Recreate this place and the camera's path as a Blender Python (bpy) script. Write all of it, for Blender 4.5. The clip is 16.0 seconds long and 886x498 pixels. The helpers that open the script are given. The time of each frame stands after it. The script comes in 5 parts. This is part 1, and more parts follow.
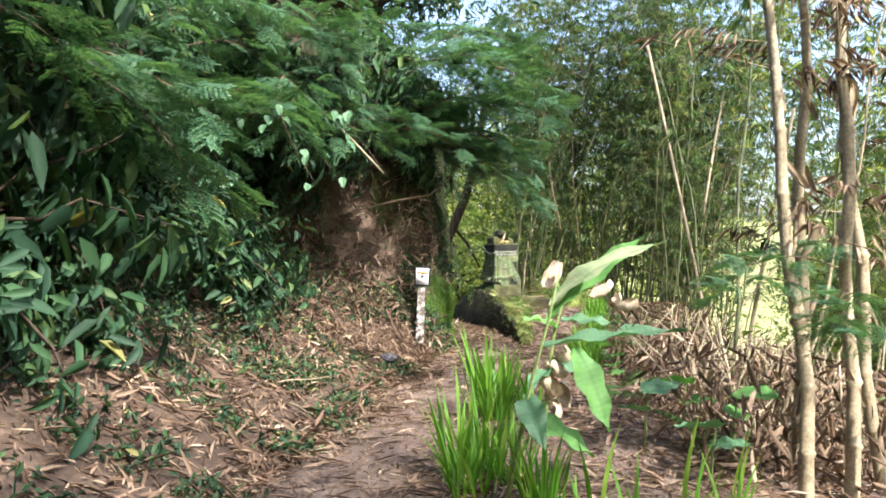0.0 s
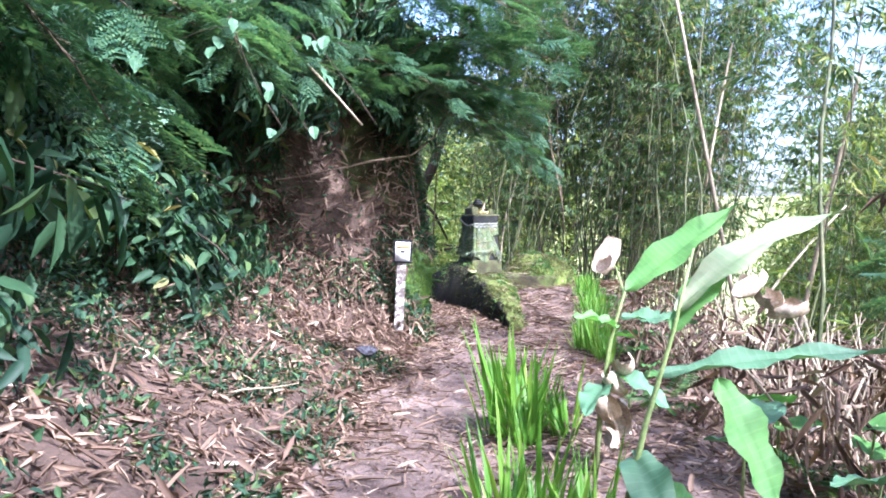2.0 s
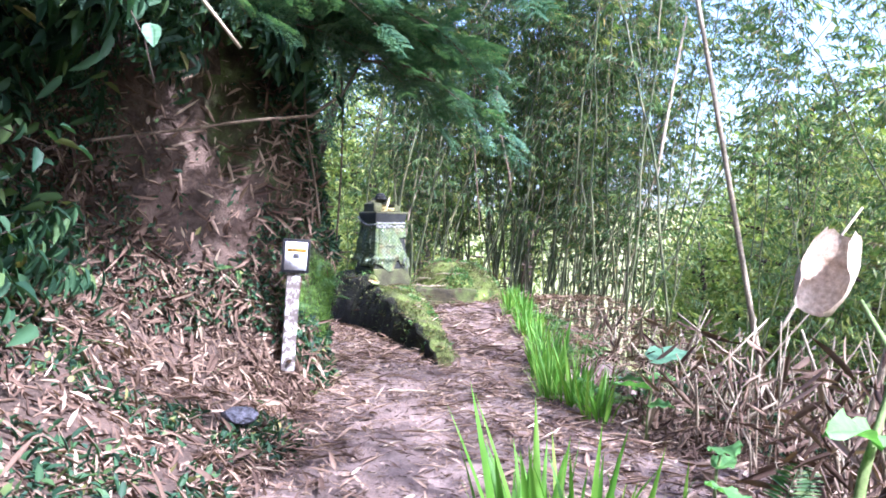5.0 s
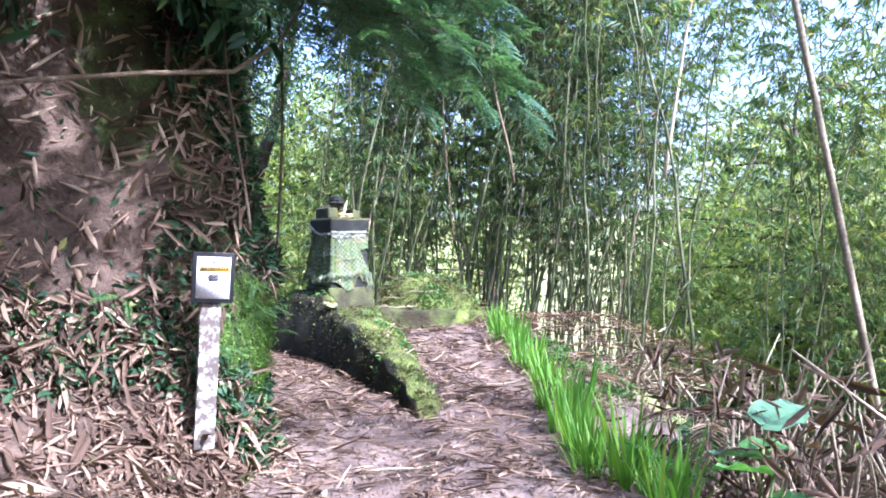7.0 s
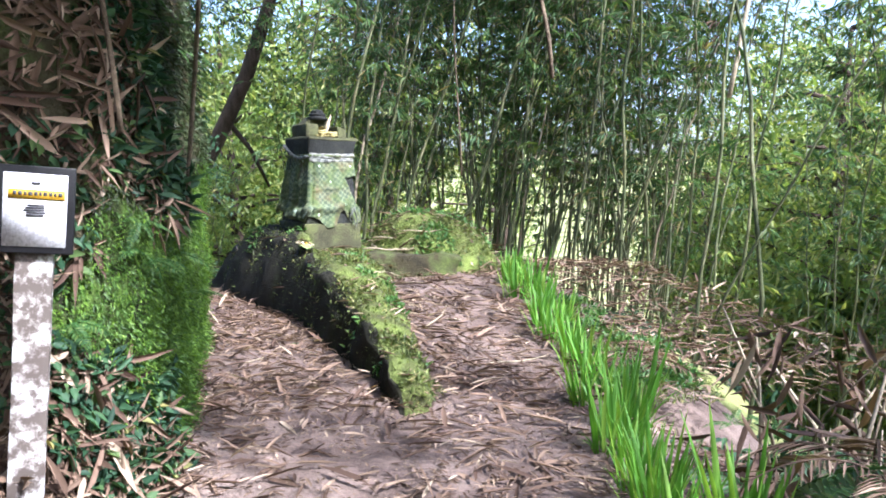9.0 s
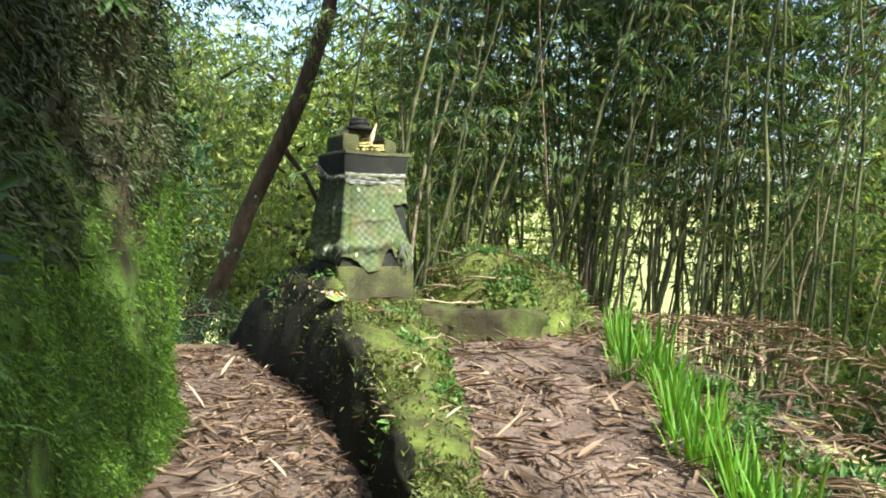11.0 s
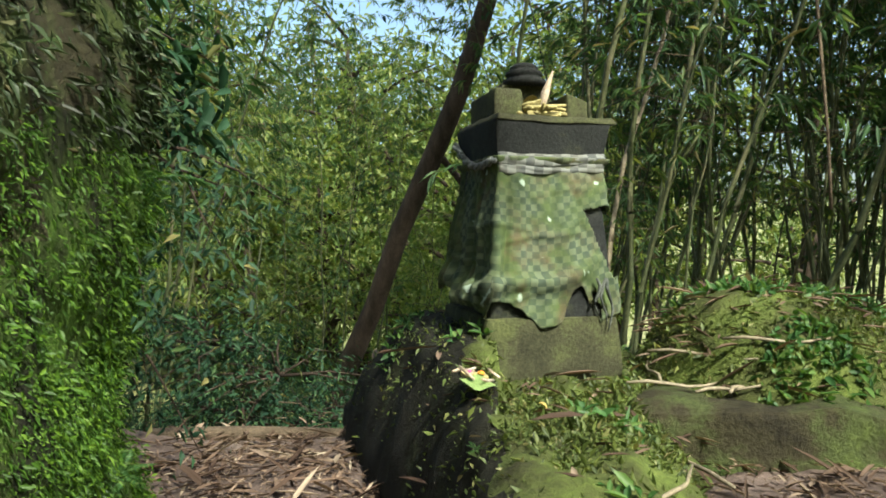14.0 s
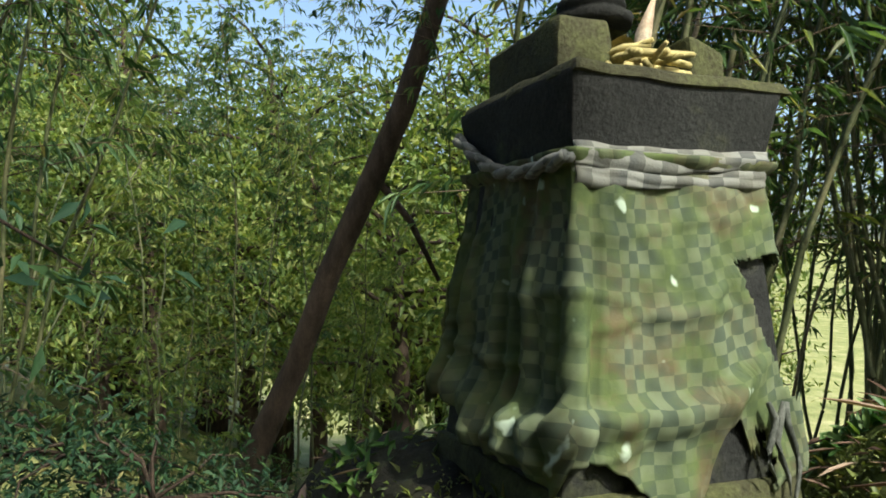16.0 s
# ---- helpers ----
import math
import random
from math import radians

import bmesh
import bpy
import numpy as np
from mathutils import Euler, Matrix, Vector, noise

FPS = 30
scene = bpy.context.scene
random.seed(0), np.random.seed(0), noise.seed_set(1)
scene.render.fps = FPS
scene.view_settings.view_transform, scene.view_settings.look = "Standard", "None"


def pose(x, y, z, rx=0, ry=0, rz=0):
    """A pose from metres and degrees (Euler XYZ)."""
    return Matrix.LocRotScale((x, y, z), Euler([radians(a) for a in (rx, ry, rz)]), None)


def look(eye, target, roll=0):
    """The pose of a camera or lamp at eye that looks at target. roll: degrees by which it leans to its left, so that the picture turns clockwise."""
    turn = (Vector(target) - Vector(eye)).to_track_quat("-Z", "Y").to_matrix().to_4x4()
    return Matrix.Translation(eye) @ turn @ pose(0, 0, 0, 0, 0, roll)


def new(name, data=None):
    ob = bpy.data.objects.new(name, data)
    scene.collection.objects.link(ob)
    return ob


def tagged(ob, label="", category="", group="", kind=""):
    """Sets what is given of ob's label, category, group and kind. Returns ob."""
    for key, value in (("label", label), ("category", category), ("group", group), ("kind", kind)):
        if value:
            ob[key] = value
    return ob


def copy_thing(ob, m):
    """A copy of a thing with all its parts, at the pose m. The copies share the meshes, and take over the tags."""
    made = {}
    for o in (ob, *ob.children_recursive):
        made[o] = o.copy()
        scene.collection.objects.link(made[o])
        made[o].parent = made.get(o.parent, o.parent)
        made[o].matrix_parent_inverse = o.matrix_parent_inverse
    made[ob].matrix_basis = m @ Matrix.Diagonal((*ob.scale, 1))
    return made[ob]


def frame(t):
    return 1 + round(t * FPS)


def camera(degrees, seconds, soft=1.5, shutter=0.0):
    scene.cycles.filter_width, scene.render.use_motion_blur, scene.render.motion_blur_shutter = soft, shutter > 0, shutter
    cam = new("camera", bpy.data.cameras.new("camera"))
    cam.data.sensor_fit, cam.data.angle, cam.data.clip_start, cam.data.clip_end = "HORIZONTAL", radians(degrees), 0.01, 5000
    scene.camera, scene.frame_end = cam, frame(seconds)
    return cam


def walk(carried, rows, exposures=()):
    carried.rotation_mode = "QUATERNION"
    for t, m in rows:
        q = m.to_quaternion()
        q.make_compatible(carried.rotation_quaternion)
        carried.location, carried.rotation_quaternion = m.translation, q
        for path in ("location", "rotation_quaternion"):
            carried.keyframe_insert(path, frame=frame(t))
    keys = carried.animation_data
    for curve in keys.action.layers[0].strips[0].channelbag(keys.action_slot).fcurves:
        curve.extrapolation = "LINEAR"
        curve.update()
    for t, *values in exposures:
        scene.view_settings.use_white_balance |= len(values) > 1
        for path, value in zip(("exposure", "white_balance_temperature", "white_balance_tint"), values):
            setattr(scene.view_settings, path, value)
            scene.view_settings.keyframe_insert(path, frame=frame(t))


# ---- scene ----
cam = camera(59.5, 16.0, soft=1.8)
PATH = [
    (0, (0.237, 0.679, 1.632), (0.2, 2.679, 1.648), -0.9),
    (0.5, (0.112, 1.133, 1.665), (0.03, 3.131, 1.708), 0.2),
    (1, (-0.016, 1.598, 1.681), (-0.075, 3.597, 1.702), -0.1),
    (1.5, (-0.114, 2.093, 1.666), (-0.124, 4.093, 1.661), -0.4),
    (2, (-0.236, 2.577, 1.64), (-0.149, 4.574, 1.581), -0.2),
    (2.5, (-0.295, 3.108, 1.615), (-0.109, 5.1, 1.584), 0.0),
    (3, (-0.366, 3.607, 1.597), (-0.179, 5.597, 1.563), 0.0),
    (3.5, (-0.44, 4.13, 1.6), (-0.217, 6.117, 1.551), -0.3),
    (4, (-0.448, 4.685, 1.594), (-0.183, 6.666, 1.518), -0.2),
    (4.5, (-0.475, 5.237, 1.587), (-0.105, 7.201, 1.514), 0.5),
    (4.7, (-0.491, 5.441, 1.551), (-0.089, 7.399, 1.492), 1.0),
    (6.8, (-0.262, 7.846, 1.494), (0.237, 9.782, 1.486), -0.5),
    (7, (-0.222, 8.012, 1.49), (0.307, 9.941, 1.482), -0.3),
    (7.5, (-0.095, 8.5, 1.497), (0.431, 10.428, 1.435), 0.3),
    (8, (-0.007, 8.998, 1.476), (0.526, 10.922, 1.349), 0.5),
    (8.5, (0.171, 9.447, 1.43), (0.733, 11.358, 1.248), 1.1),
    (8.7, (0.25, 9.645, 1.441), (0.794, 11.561, 1.26), 1.2),
    (10.8, (0.896, 11.985, 1.404), (1.232, 13.953, 1.284), 1.4),
    (11, (0.918, 12.157, 1.388), (1.229, 14.131, 1.295), 1.7),
    (11.5, (0.978, 12.64, 1.394), (1.182, 14.628, 1.332), 1.2),
    (12, (1.034, 13.094, 1.395), (1.243, 15.082, 1.329), 0.7),
    (12.5, (1.125, 13.528, 1.392), (1.214, 15.526, 1.341), 0.6),
    (13, (1.122, 13.987, 1.363), (1.118, 15.986, 1.303), 0.8),
    (13.5, (1.153, 14.469, 1.334), (1.09, 16.467, 1.266), 0.4),
    (14, (1.102, 14.942, 1.331), (0.961, 16.937, 1.283), 0.6),
    (14.5, (1.015, 15.455, 1.335), (0.909, 17.451, 1.265), 0.0),
    (15, (0.952, 15.965, 1.357), (0.828, 17.96, 1.281), 0.0),
    (15.5, (0.813, 16.453, 1.4), (0.74, 18.451, 1.367), 0.2),
    (16, (0.765, 16.876, 1.419), (0.818, 18.874, 1.46), 0.9),
]
walk(cam, [(t, look(eye, target, roll)) for t, eye, target, roll in PATH],
     exposures=[(0.0, 1.97, 6200, 12), (1.5, 2.35, 5250, 23), (3.5, 2.5, 5050, 30), (7.0, 2.5, 5000, 26), (8.7, 2.2, 5200, 20), (11.0, 1.75, 6250, 3), (13.0, 1.3, 6200, -2), (16.0, 0.92, 6300, 4)])


# ---------------------------------------------------------------- world and sun
SUN_EL, SUN_AZ = radians(45), radians(146)      # azimuth clockwise from straight ahead (+y)
world = bpy.data.worlds.new("sky")
scene.world = world
world.use_nodes = True
wn = world.node_tree
sky = wn.nodes.new("ShaderNodeTexSky")
sky.sky_type = "NISHITA"
sky.sun_disc = False
sky.sun_elevation, sky.sun_rotation = SUN_EL, SUN_AZ
sky.air_density, sky.dust_density = 1.0, 4.0
bg = wn.nodes["Background"]
bg.inputs["Strength"].default_value = 0.15
wn.links.new(sky.outputs[0], bg.inputs[0])
sun = new("sun", bpy.data.lights.new("sun", "SUN"))
sun.data.energy, sun.data.angle, sun.data.color = 3.8, radians(1.0), (1.0, 0.93, 0.8)
s_dir = Vector((math.sin(SUN_AZ) * math.cos(SUN_EL), math.cos(SUN_AZ) * math.cos(SUN_EL), math.sin(SUN_EL)))
sun.matrix_world = look(s_dir * 60, (0, 0, 0))


# ---------------------------------------------------------------- materials
def mat_base(name):
    m = bpy.data.materials.new(name)
    m.use_nodes = True
    return m, m.node_tree.nodes, m.node_tree.links, m.node_tree.nodes["Principled BSDF"]


def ramp(nodes, links, fac, stops):
    r = nodes.new("ShaderNodeValToRGB")
    while len(r.color_ramp.elements) < len(stops):
        r.color_ramp.elements.new(0.5)
    for e, (p, c) in zip(r.color_ramp.elements, stops):
        e.position, e.color = p, (*c, 1)
    links.new(fac, r.inputs[0])
    return r.outputs[0]


def tex_noise(nodes, links, scale, detail=5, rough=0.6, coords="Object", stretch=None):
    tc = nodes.new("ShaderNodeTexCoord")
    out = tc.outputs[coords]
    if stretch:
        mp = nodes.new("ShaderNodeMapping")
        mp.inputs["Scale"].default_value = stretch
        links.new(out, mp.inputs[0])
        out = mp.outputs[0]
    n = nodes.new("ShaderNodeTexNoise")
    n.inputs["Scale"].default_value, n.inputs["Detail"].default_value, n.inputs["Roughness"].default_value = scale, detail, rough
    links.new(out, n.inputs["Vector"])
    return n.outputs["Fac"]


def mix_col(nodes, links, fac, a, b, mode="MIX"):
    mx = nodes.new("ShaderNodeMix")
    mx.data_type, mx.blend_type = "RGBA", mode
    for sock, v in ((mx.inputs[0], fac), (mx.inputs[6], a), (mx.inputs[7], b)):
        if isinstance(v, (int, float)):
            sock.default_value = v
        elif isinstance(v, tuple):
            sock.default_value = (*v, 1)
        else:
            links.new(v, sock)
    return mx.outputs[2]


def bump(nodes, links, bsdf, height, strength, dist):
    b = nodes.new("ShaderNodeBump")
    b.inputs["Strength"].default_value, b.inputs["Distance"].default_value = strength, dist
    links.new(height, b.inputs["Height"])
    links.new(b.outputs[0], bsdf.inputs["Normal"])


def leaf_mat(name, stops, trans=0.45, rough=0.5, spec=0.4):
    """Leaves: each one its own shade; thin, so that light comes through."""
    m, n, l, p = mat_base(name)
    geo = n.new("ShaderNodeNewGeometry")
    col = ramp(n, l, geo.outputs["Random Per Island"], stops)
    blotch = tex_noise(n, l, 1.3, 3)
    shade = ramp(n, l, blotch, [(0.3, (0.7, 0.72, 0.7)), (0.7, (1.0, 1.0, 1.0))])
    col = mix_col(n, l, 1.0, col, shade, "MULTIPLY")
    l.new(col, p.inputs["Base Color"])
    p.inputs["Roughness"].default_value = rough
    p.inputs["Specular IOR Level"].default_value = spec
    tr = n.new("ShaderNodeBsdfTranslucent")
    warm = mix_col(n, l, 1.0, col, (1.25, 1.2, 0.55), "MULTIPLY")
    l.new(warm, tr.inputs["Color"])
    mx = n.new("ShaderNodeMixShader")
    mx.inputs[0].default_value = trans
    l.new(p.outputs[0], mx.inputs[1])
    l.new(tr.outputs[0], mx.inputs[2])
    l.new(mx.outputs[0], n["Material Output"].inputs["Surface"])
    return m


def mottled(name, stops, scale=6, fine=60, rough=0.9, bump_s=0.6, bump_d=0.03, stretch=None):
    """Earth, stone, moss, bark: two scales of colour and relief."""
    m, n, l, p = mat_base(name)
    big = tex_noise(n, l, scale, 6, 0.62, stretch=stretch)
    small = tex_noise(n, l, fine, 5, 0.7, stretch=stretch)
    col = ramp(n, l, big, stops)
    sh = ramp(n, l, small, [(0.3, (0.55, 0.55, 0.55)), (0.68, (1.15, 1.15, 1.15))])
    l.new(mix_col(n, l, 1.0, col, sh, "MULTIPLY"), p.inputs["Base Color"])
    p.inputs["Roughness"].default_value = rough
    p.inputs["Specular IOR Level"].default_value = 0.25
    bump(n, l, p, small, bump_s, bump_d)
    return m


M_EARTH = mottled("earth", [(0.3, (0.09, 0.062, 0.05)), (0.5, (0.17, 0.125, 0.105)), (0.7, (0.26, 0.2, 0.17))], 1.6, 45)
M_GRASS = mottled("field_grass", [(0.3, (0.14, 0.17, 0.05)), (0.5, (0.26, 0.28, 0.1)), (0.7, (0.42, 0.4, 0.2))], 0.5, 9, bump_d=0.1)
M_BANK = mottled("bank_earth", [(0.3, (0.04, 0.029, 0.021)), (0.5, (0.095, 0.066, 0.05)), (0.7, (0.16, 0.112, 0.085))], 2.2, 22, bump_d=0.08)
M_MOSS = mottled("moss", [(0.34, (0.014, 0.014, 0.007)), (0.45, (0.04, 0.06, 0.012)), (0.58, (0.075, 0.135, 0.018)), (0.72, (0.13, 0.22, 0.026))], 7, 90, bump_d=0.05, stretch=(1, 1, 0.3))
M_MOSS_D = mottled("dark_moss", [(0.3, (0.035, 0.03, 0.015)), (0.45, (0.08, 0.095, 0.025)), (0.6, (0.125, 0.165, 0.035)), (0.75, (0.2, 0.24, 0.06))], 4.0, 55, bump_d=0.05)
M_LEDGE = mottled("ledge_earth", [(0.32, (0.02, 0.016, 0.01)), (0.48, (0.05, 0.045, 0.022)), (0.6, (0.075, 0.095, 0.03)), (0.75, (0.12, 0.16, 0.04))], 4.0, 50, bump_d=0.06)
# near-black soil: the shade on the ridge's left side is in this colour
M_SOIL_SHADE = mottled("shaded_soil", [(0.3, (0.010, 0.009, 0.006)), (0.55, (0.022, 0.021, 0.012)), (0.75, (0.045, 0.055, 0.02))], 5.0, 45, bump_d=0.06)
M_STONE = mottled("dark_stone", [(0.3, (0.010, 0.011, 0.011)), (0.55, (0.024, 0.026, 0.024)), (0.72, (0.055, 0.062, 0.03))], 5.0, 80, rough=0.85, bump_d=0.012)
M_PLINTH = mottled("mossy_stone", [(0.3, (0.025, 0.024, 0.014)), (0.5, (0.055, 0.056, 0.028)), (0.72, (0.1, 0.115, 0.04))], 5.0, 80, rough=0.9, bump_d=0.015)
M_BARK = mottled("bark", [(0.3, (0.025, 0.018, 0.013)), (0.6, (0.07, 0.05, 0.036))], 7, 50, stretch=(1, 1, 0.25))
M_CULM = mottled("bamboo_culm", [(0.3, (0.04, 0.055, 0.024)), (0.5, (0.09, 0.105, 0.048)), (0.7, (0.2, 0.18, 0.1))], 1.5, 40, rough=0.5, bump_s=0.15, bump_d=0.005)
M_CULM_DRY = mottled("dry_bamboo", [(0.3, (0.16, 0.13, 0.085)), (0.5, (0.3, 0.25, 0.17)), (0.7, (0.45, 0.38, 0.27))], 2.5, 40, rough=0.6, bump_s=0.2, bump_d=0.005)
M_TWIG = mottled("twig", [(0.3, (0.08, 0.06, 0.04)), (0.7, (0.2, 0.15, 0.1))], 9, 60)
M_LEAF = leaf_mat("shrub_leaf", [(0.0, (0.016, 0.045, 0.026)), (0.45, (0.03, 0.078, 0.038)), (0.8, (0.048, 0.11, 0.045)), (0.97, (0.1, 0.16, 0.05)), (1.0, (0.3, 0.26, 0.1))], 0.3, 0.6, 0.28)
M_BLEAF = leaf_mat("bamboo_leaf", [(0.0, (0.045, 0.1, 0.042)), (0.5, (0.08, 0.155, 0.06)), (0.85, (0.13, 0.21, 0.075)), (1.0, (0.36, 0.3, 0.15))], 0.5)
# bright yellow-green: sunlight on the background leaves is put into their colour
M_FAR = leaf_mat("leaf_coloured_sunlit", [(0.0, (0.1, 0.17, 0.045)), (0.5, (0.18, 0.26, 0.07)), (1.0, (0.34, 0.38, 0.12))], 0.5)
M_BLADE = leaf_mat("fresh_blade", [(0.0, (0.08, 0.22, 0.02)), (0.6, (0.13, 0.32, 0.03)), (1.0, (0.25, 0.4, 0.06))], 0.45)
M_DRY = leaf_mat("dry_leaf", [(0.0, (0.06, 0.036, 0.026)), (0.35, (0.125, 0.08, 0.057)), (0.7, (0.22, 0.15, 0.108)), (0.93, (0.34, 0.25, 0.185)), (1.0, (0.5, 0.41, 0.31))], 0.15, 0.75, 0.2)
M_DAMP = leaf_mat("damp_growth", [(0.0, (0.018, 0.022, 0.01)), (0.5, (0.033, 0.055, 0.018)), (0.9, (0.06, 0.1, 0.028)), (1.0, (0.14, 0.1, 0.06))], 0.2)
M_MOSSTUFT = leaf_mat("moss_tuft", [(0.0, (0.035, 0.08, 0.012)), (0.6, (0.085, 0.18, 0.02)), (1.0, (0.18, 0.31, 0.03))], 0.4)


# ---------------------------------------------------------------- mesh helpers
def part(name, bm, material, parent=None, label="", smooth=True):
    me = bpy.data.meshes.new(name)
    bm.to_mesh(me)
    bm.free()
    if smooth:
        me.polygons.foreach_set("use_smooth", [True] * len(me.polygons))
    me.materials.append(material)
    ob = new(name, me)
    if parent:
        ob.parent = parent
    if label:
        ob["label"] = label
    return ob


def grid_mesh(name, P, material):
    """A smooth sheet from an array of points (rows, columns, 3)."""
    r, c, _ = P.shape
    i = np.arange(r * c).reshape(r, c)
    F = np.stack([i[:-1, :-1], i[:-1, 1:], i[1:, 1:], i[1:, :-1]], -1).reshape(-1, 4)
    return raw_mesh(name, P.reshape(-1, 3), F, material, True)


def raw_mesh(name, V, F, material, smooth=False):
    me = bpy.data.meshes.new(name)
    k = F.shape[1]
    me.vertices.add(len(V))
    me.vertices.foreach_set("co", np.asarray(V, dtype=np.float32).ravel())
    me.loops.add(F.size)
    me.loops.foreach_set("vertex_index", F.ravel().astype(np.int32))
    me.polygons.add(len(F))
    me.polygons.foreach_set("loop_start", np.arange(0, F.size, k, dtype=np.int32))
    if smooth:
        me.polygons.foreach_set("use_smooth", [True] * len(F))
    me.update(calc_edges=True)
    me.validate()
    me.materials.append(material)
    return me


def unit(v):
    return v / np.maximum(np.linalg.norm(v, axis=-1, keepdims=True), 1e-9)


def leaf_mesh(name, P, D, N, L, W, material, fold=0.25, droop=0.15, widest=0.42, simple=False):
    """Many leaves in one mesh: base P, direction D, face normal N, length L, width W."""
    D = unit(D)
    S = unit(np.cross(D, N))
    N = np.cross(S, D)
    L, W = L[:, None], W[:, None]
    mid = P + D * L * widest
    a, b = mid + S * W / 2 + N * W * fold, mid - S * W / 2 + N * W * fold
    tip = P + D * L - N * L * droop
    if simple:
        V = np.stack([P, a, tip, b], 1).reshape(-1, 3)
        k = np.arange(len(P))[:, None] * 4
        return raw_mesh(name, V, np.concatenate([k + np.array([[0, 1, 2]]), k + np.array([[0, 2, 3]])], 0), material)
    one, two = P + D * L * (widest - 0.18), P + D * L * (widest + 0.2) - N * L * droop * 0.3
    side, lift = S * W / 2, N * W * fold
    V = np.stack([P, one + side * 0.92 + lift, two + side * 0.86 + lift, tip, two - side * 0.86 + lift, one - side * 0.92 + lift], 1).reshape(-1, 3)
    k = np.arange(len(P))[:, None] * 6
    return raw_mesh(name, V, np.concatenate([k + np.array([[0, 1, 2, 3]]), k + np.array([[0, 3, 4, 5]])], 0), material)


def tube_bm(pts, radii, sides=6, bm=None):
    """A tapered tube along points."""
    bm = bm or bmesh.new()
    pts = [Vector(p) for p in pts]
    rings = []
    for i, p in enumerate(pts):
        d = (pts[min(i + 1, len(pts) - 1)] - pts[max(i - 1, 0)]).normalized()
        q = d.to_track_quat("Z", "Y")
        rings.append([bm.verts.new(p + q @ Vector((math.cos(2 * math.pi * k / sides), math.sin(2 * math.pi * k / sides), 0)) * radii[i]) for k in range(sides)])
    for a, b in zip(rings, rings[1:]):
        for k in range(sides):
            bm.faces.new((a[k], a[(k + 1) % sides], b[(k + 1) % sides], b[k]))
    bm.faces.new(rings[0][::-1])
    bm.faces.new(rings[-1])
    return bm


def box_bm(x, y, z, sx, sy, sz, bevel=0.0, top=1.0, bm=None, segs=2):
    """A box on z, tapered to top times its width, with worn edges."""
    b = bm or bmesh.new()
    vs = bmesh.ops.create_cube(b, size=1)["verts"]
    for v in vs:
        k = top if v.co.z > 0 else 1
        v.co = Vector((x + v.co.x * sx * k, y + v.co.y * sy * k, z + (v.co.z + 0.5) * sz))
    if bevel:
        bmesh.ops.bevel(b, geom=list({e for v in vs for e in v.link_edges}), offset=bevel, segments=segs, affect="EDGES", profile=0.6)
    return b


def lumps(P, amp, scale, seed=0):
    """Noise in metres for an array of points (n, 3)."""
    off = Vector((seed * 7.3, seed * 3.1, seed * 1.7))
    return np.array([noise.fractal(Vector(p) * scale + off, 0.9, 2.1, 4) for p in P]) * amp


rng = np.random.default_rng(5)


def stuff(name, me, parent):
    ob = new(name, me)
    ob.parent = parent
    return tagged(ob, kind="stuff")


def rand_dirs(n):
    return unit(rng.normal(size=(n, 3)))


# ---------------------------------------------------------------- ground
def lin(v, xs, ys):
    return np.interp(v, xs, ys)


def edge_x(y):
    """Where the path's verge ends and the ground falls away."""
    return lin(y, [0, 6, 9, 11, 13, 15, 17, 19, 22], [1.3, 1.6, 1.7, 1.9, 2.2, 2.6, 3.0, 3.4, 3.5])


def ground_z(x, y):
    x, y = np.asarray(x, float), np.asarray(y, float)
    split = lin(y, [14.4, 18, 20], [1.45, 1.2, 0.7])
    terrace = lin(y, [14.2, 17, 19, 21], [0, 0.3, 0.45, 0.4]) * np.clip((x - split) / 0.3, 0, 1)
    fall_left = -1.6 * np.clip((y - 19.75) / 5, 0, 1) * np.clip((2.5 - x) / 1.0, 0, 1)
    d = np.clip(x - edge_x(y), 0, None)
    fall_right = -np.interp(d, [0, 1.0, 3, 8, 20, 60, 200], [0, 0.15, 0.6, 2.2, 5.0, 6.5, 6.5])
    fall_right = fall_right * np.interp(y, [11.5, 14.5], [1.0, 2.4]) * np.interp(d, [6, 20], [1, 0.6])
    back = -np.interp(y, [20, 24, 34, 60, 120], [0, 0.6, 3.0, 6.0, 6.5]) * np.clip((x + 12) / 8, 0, 1)
    rise = np.interp(np.hypot(x, y - 10), [60, 160, 400], [0, 4, 25])
    return terrace + fall_left + np.minimum(fall_right, back) + rise


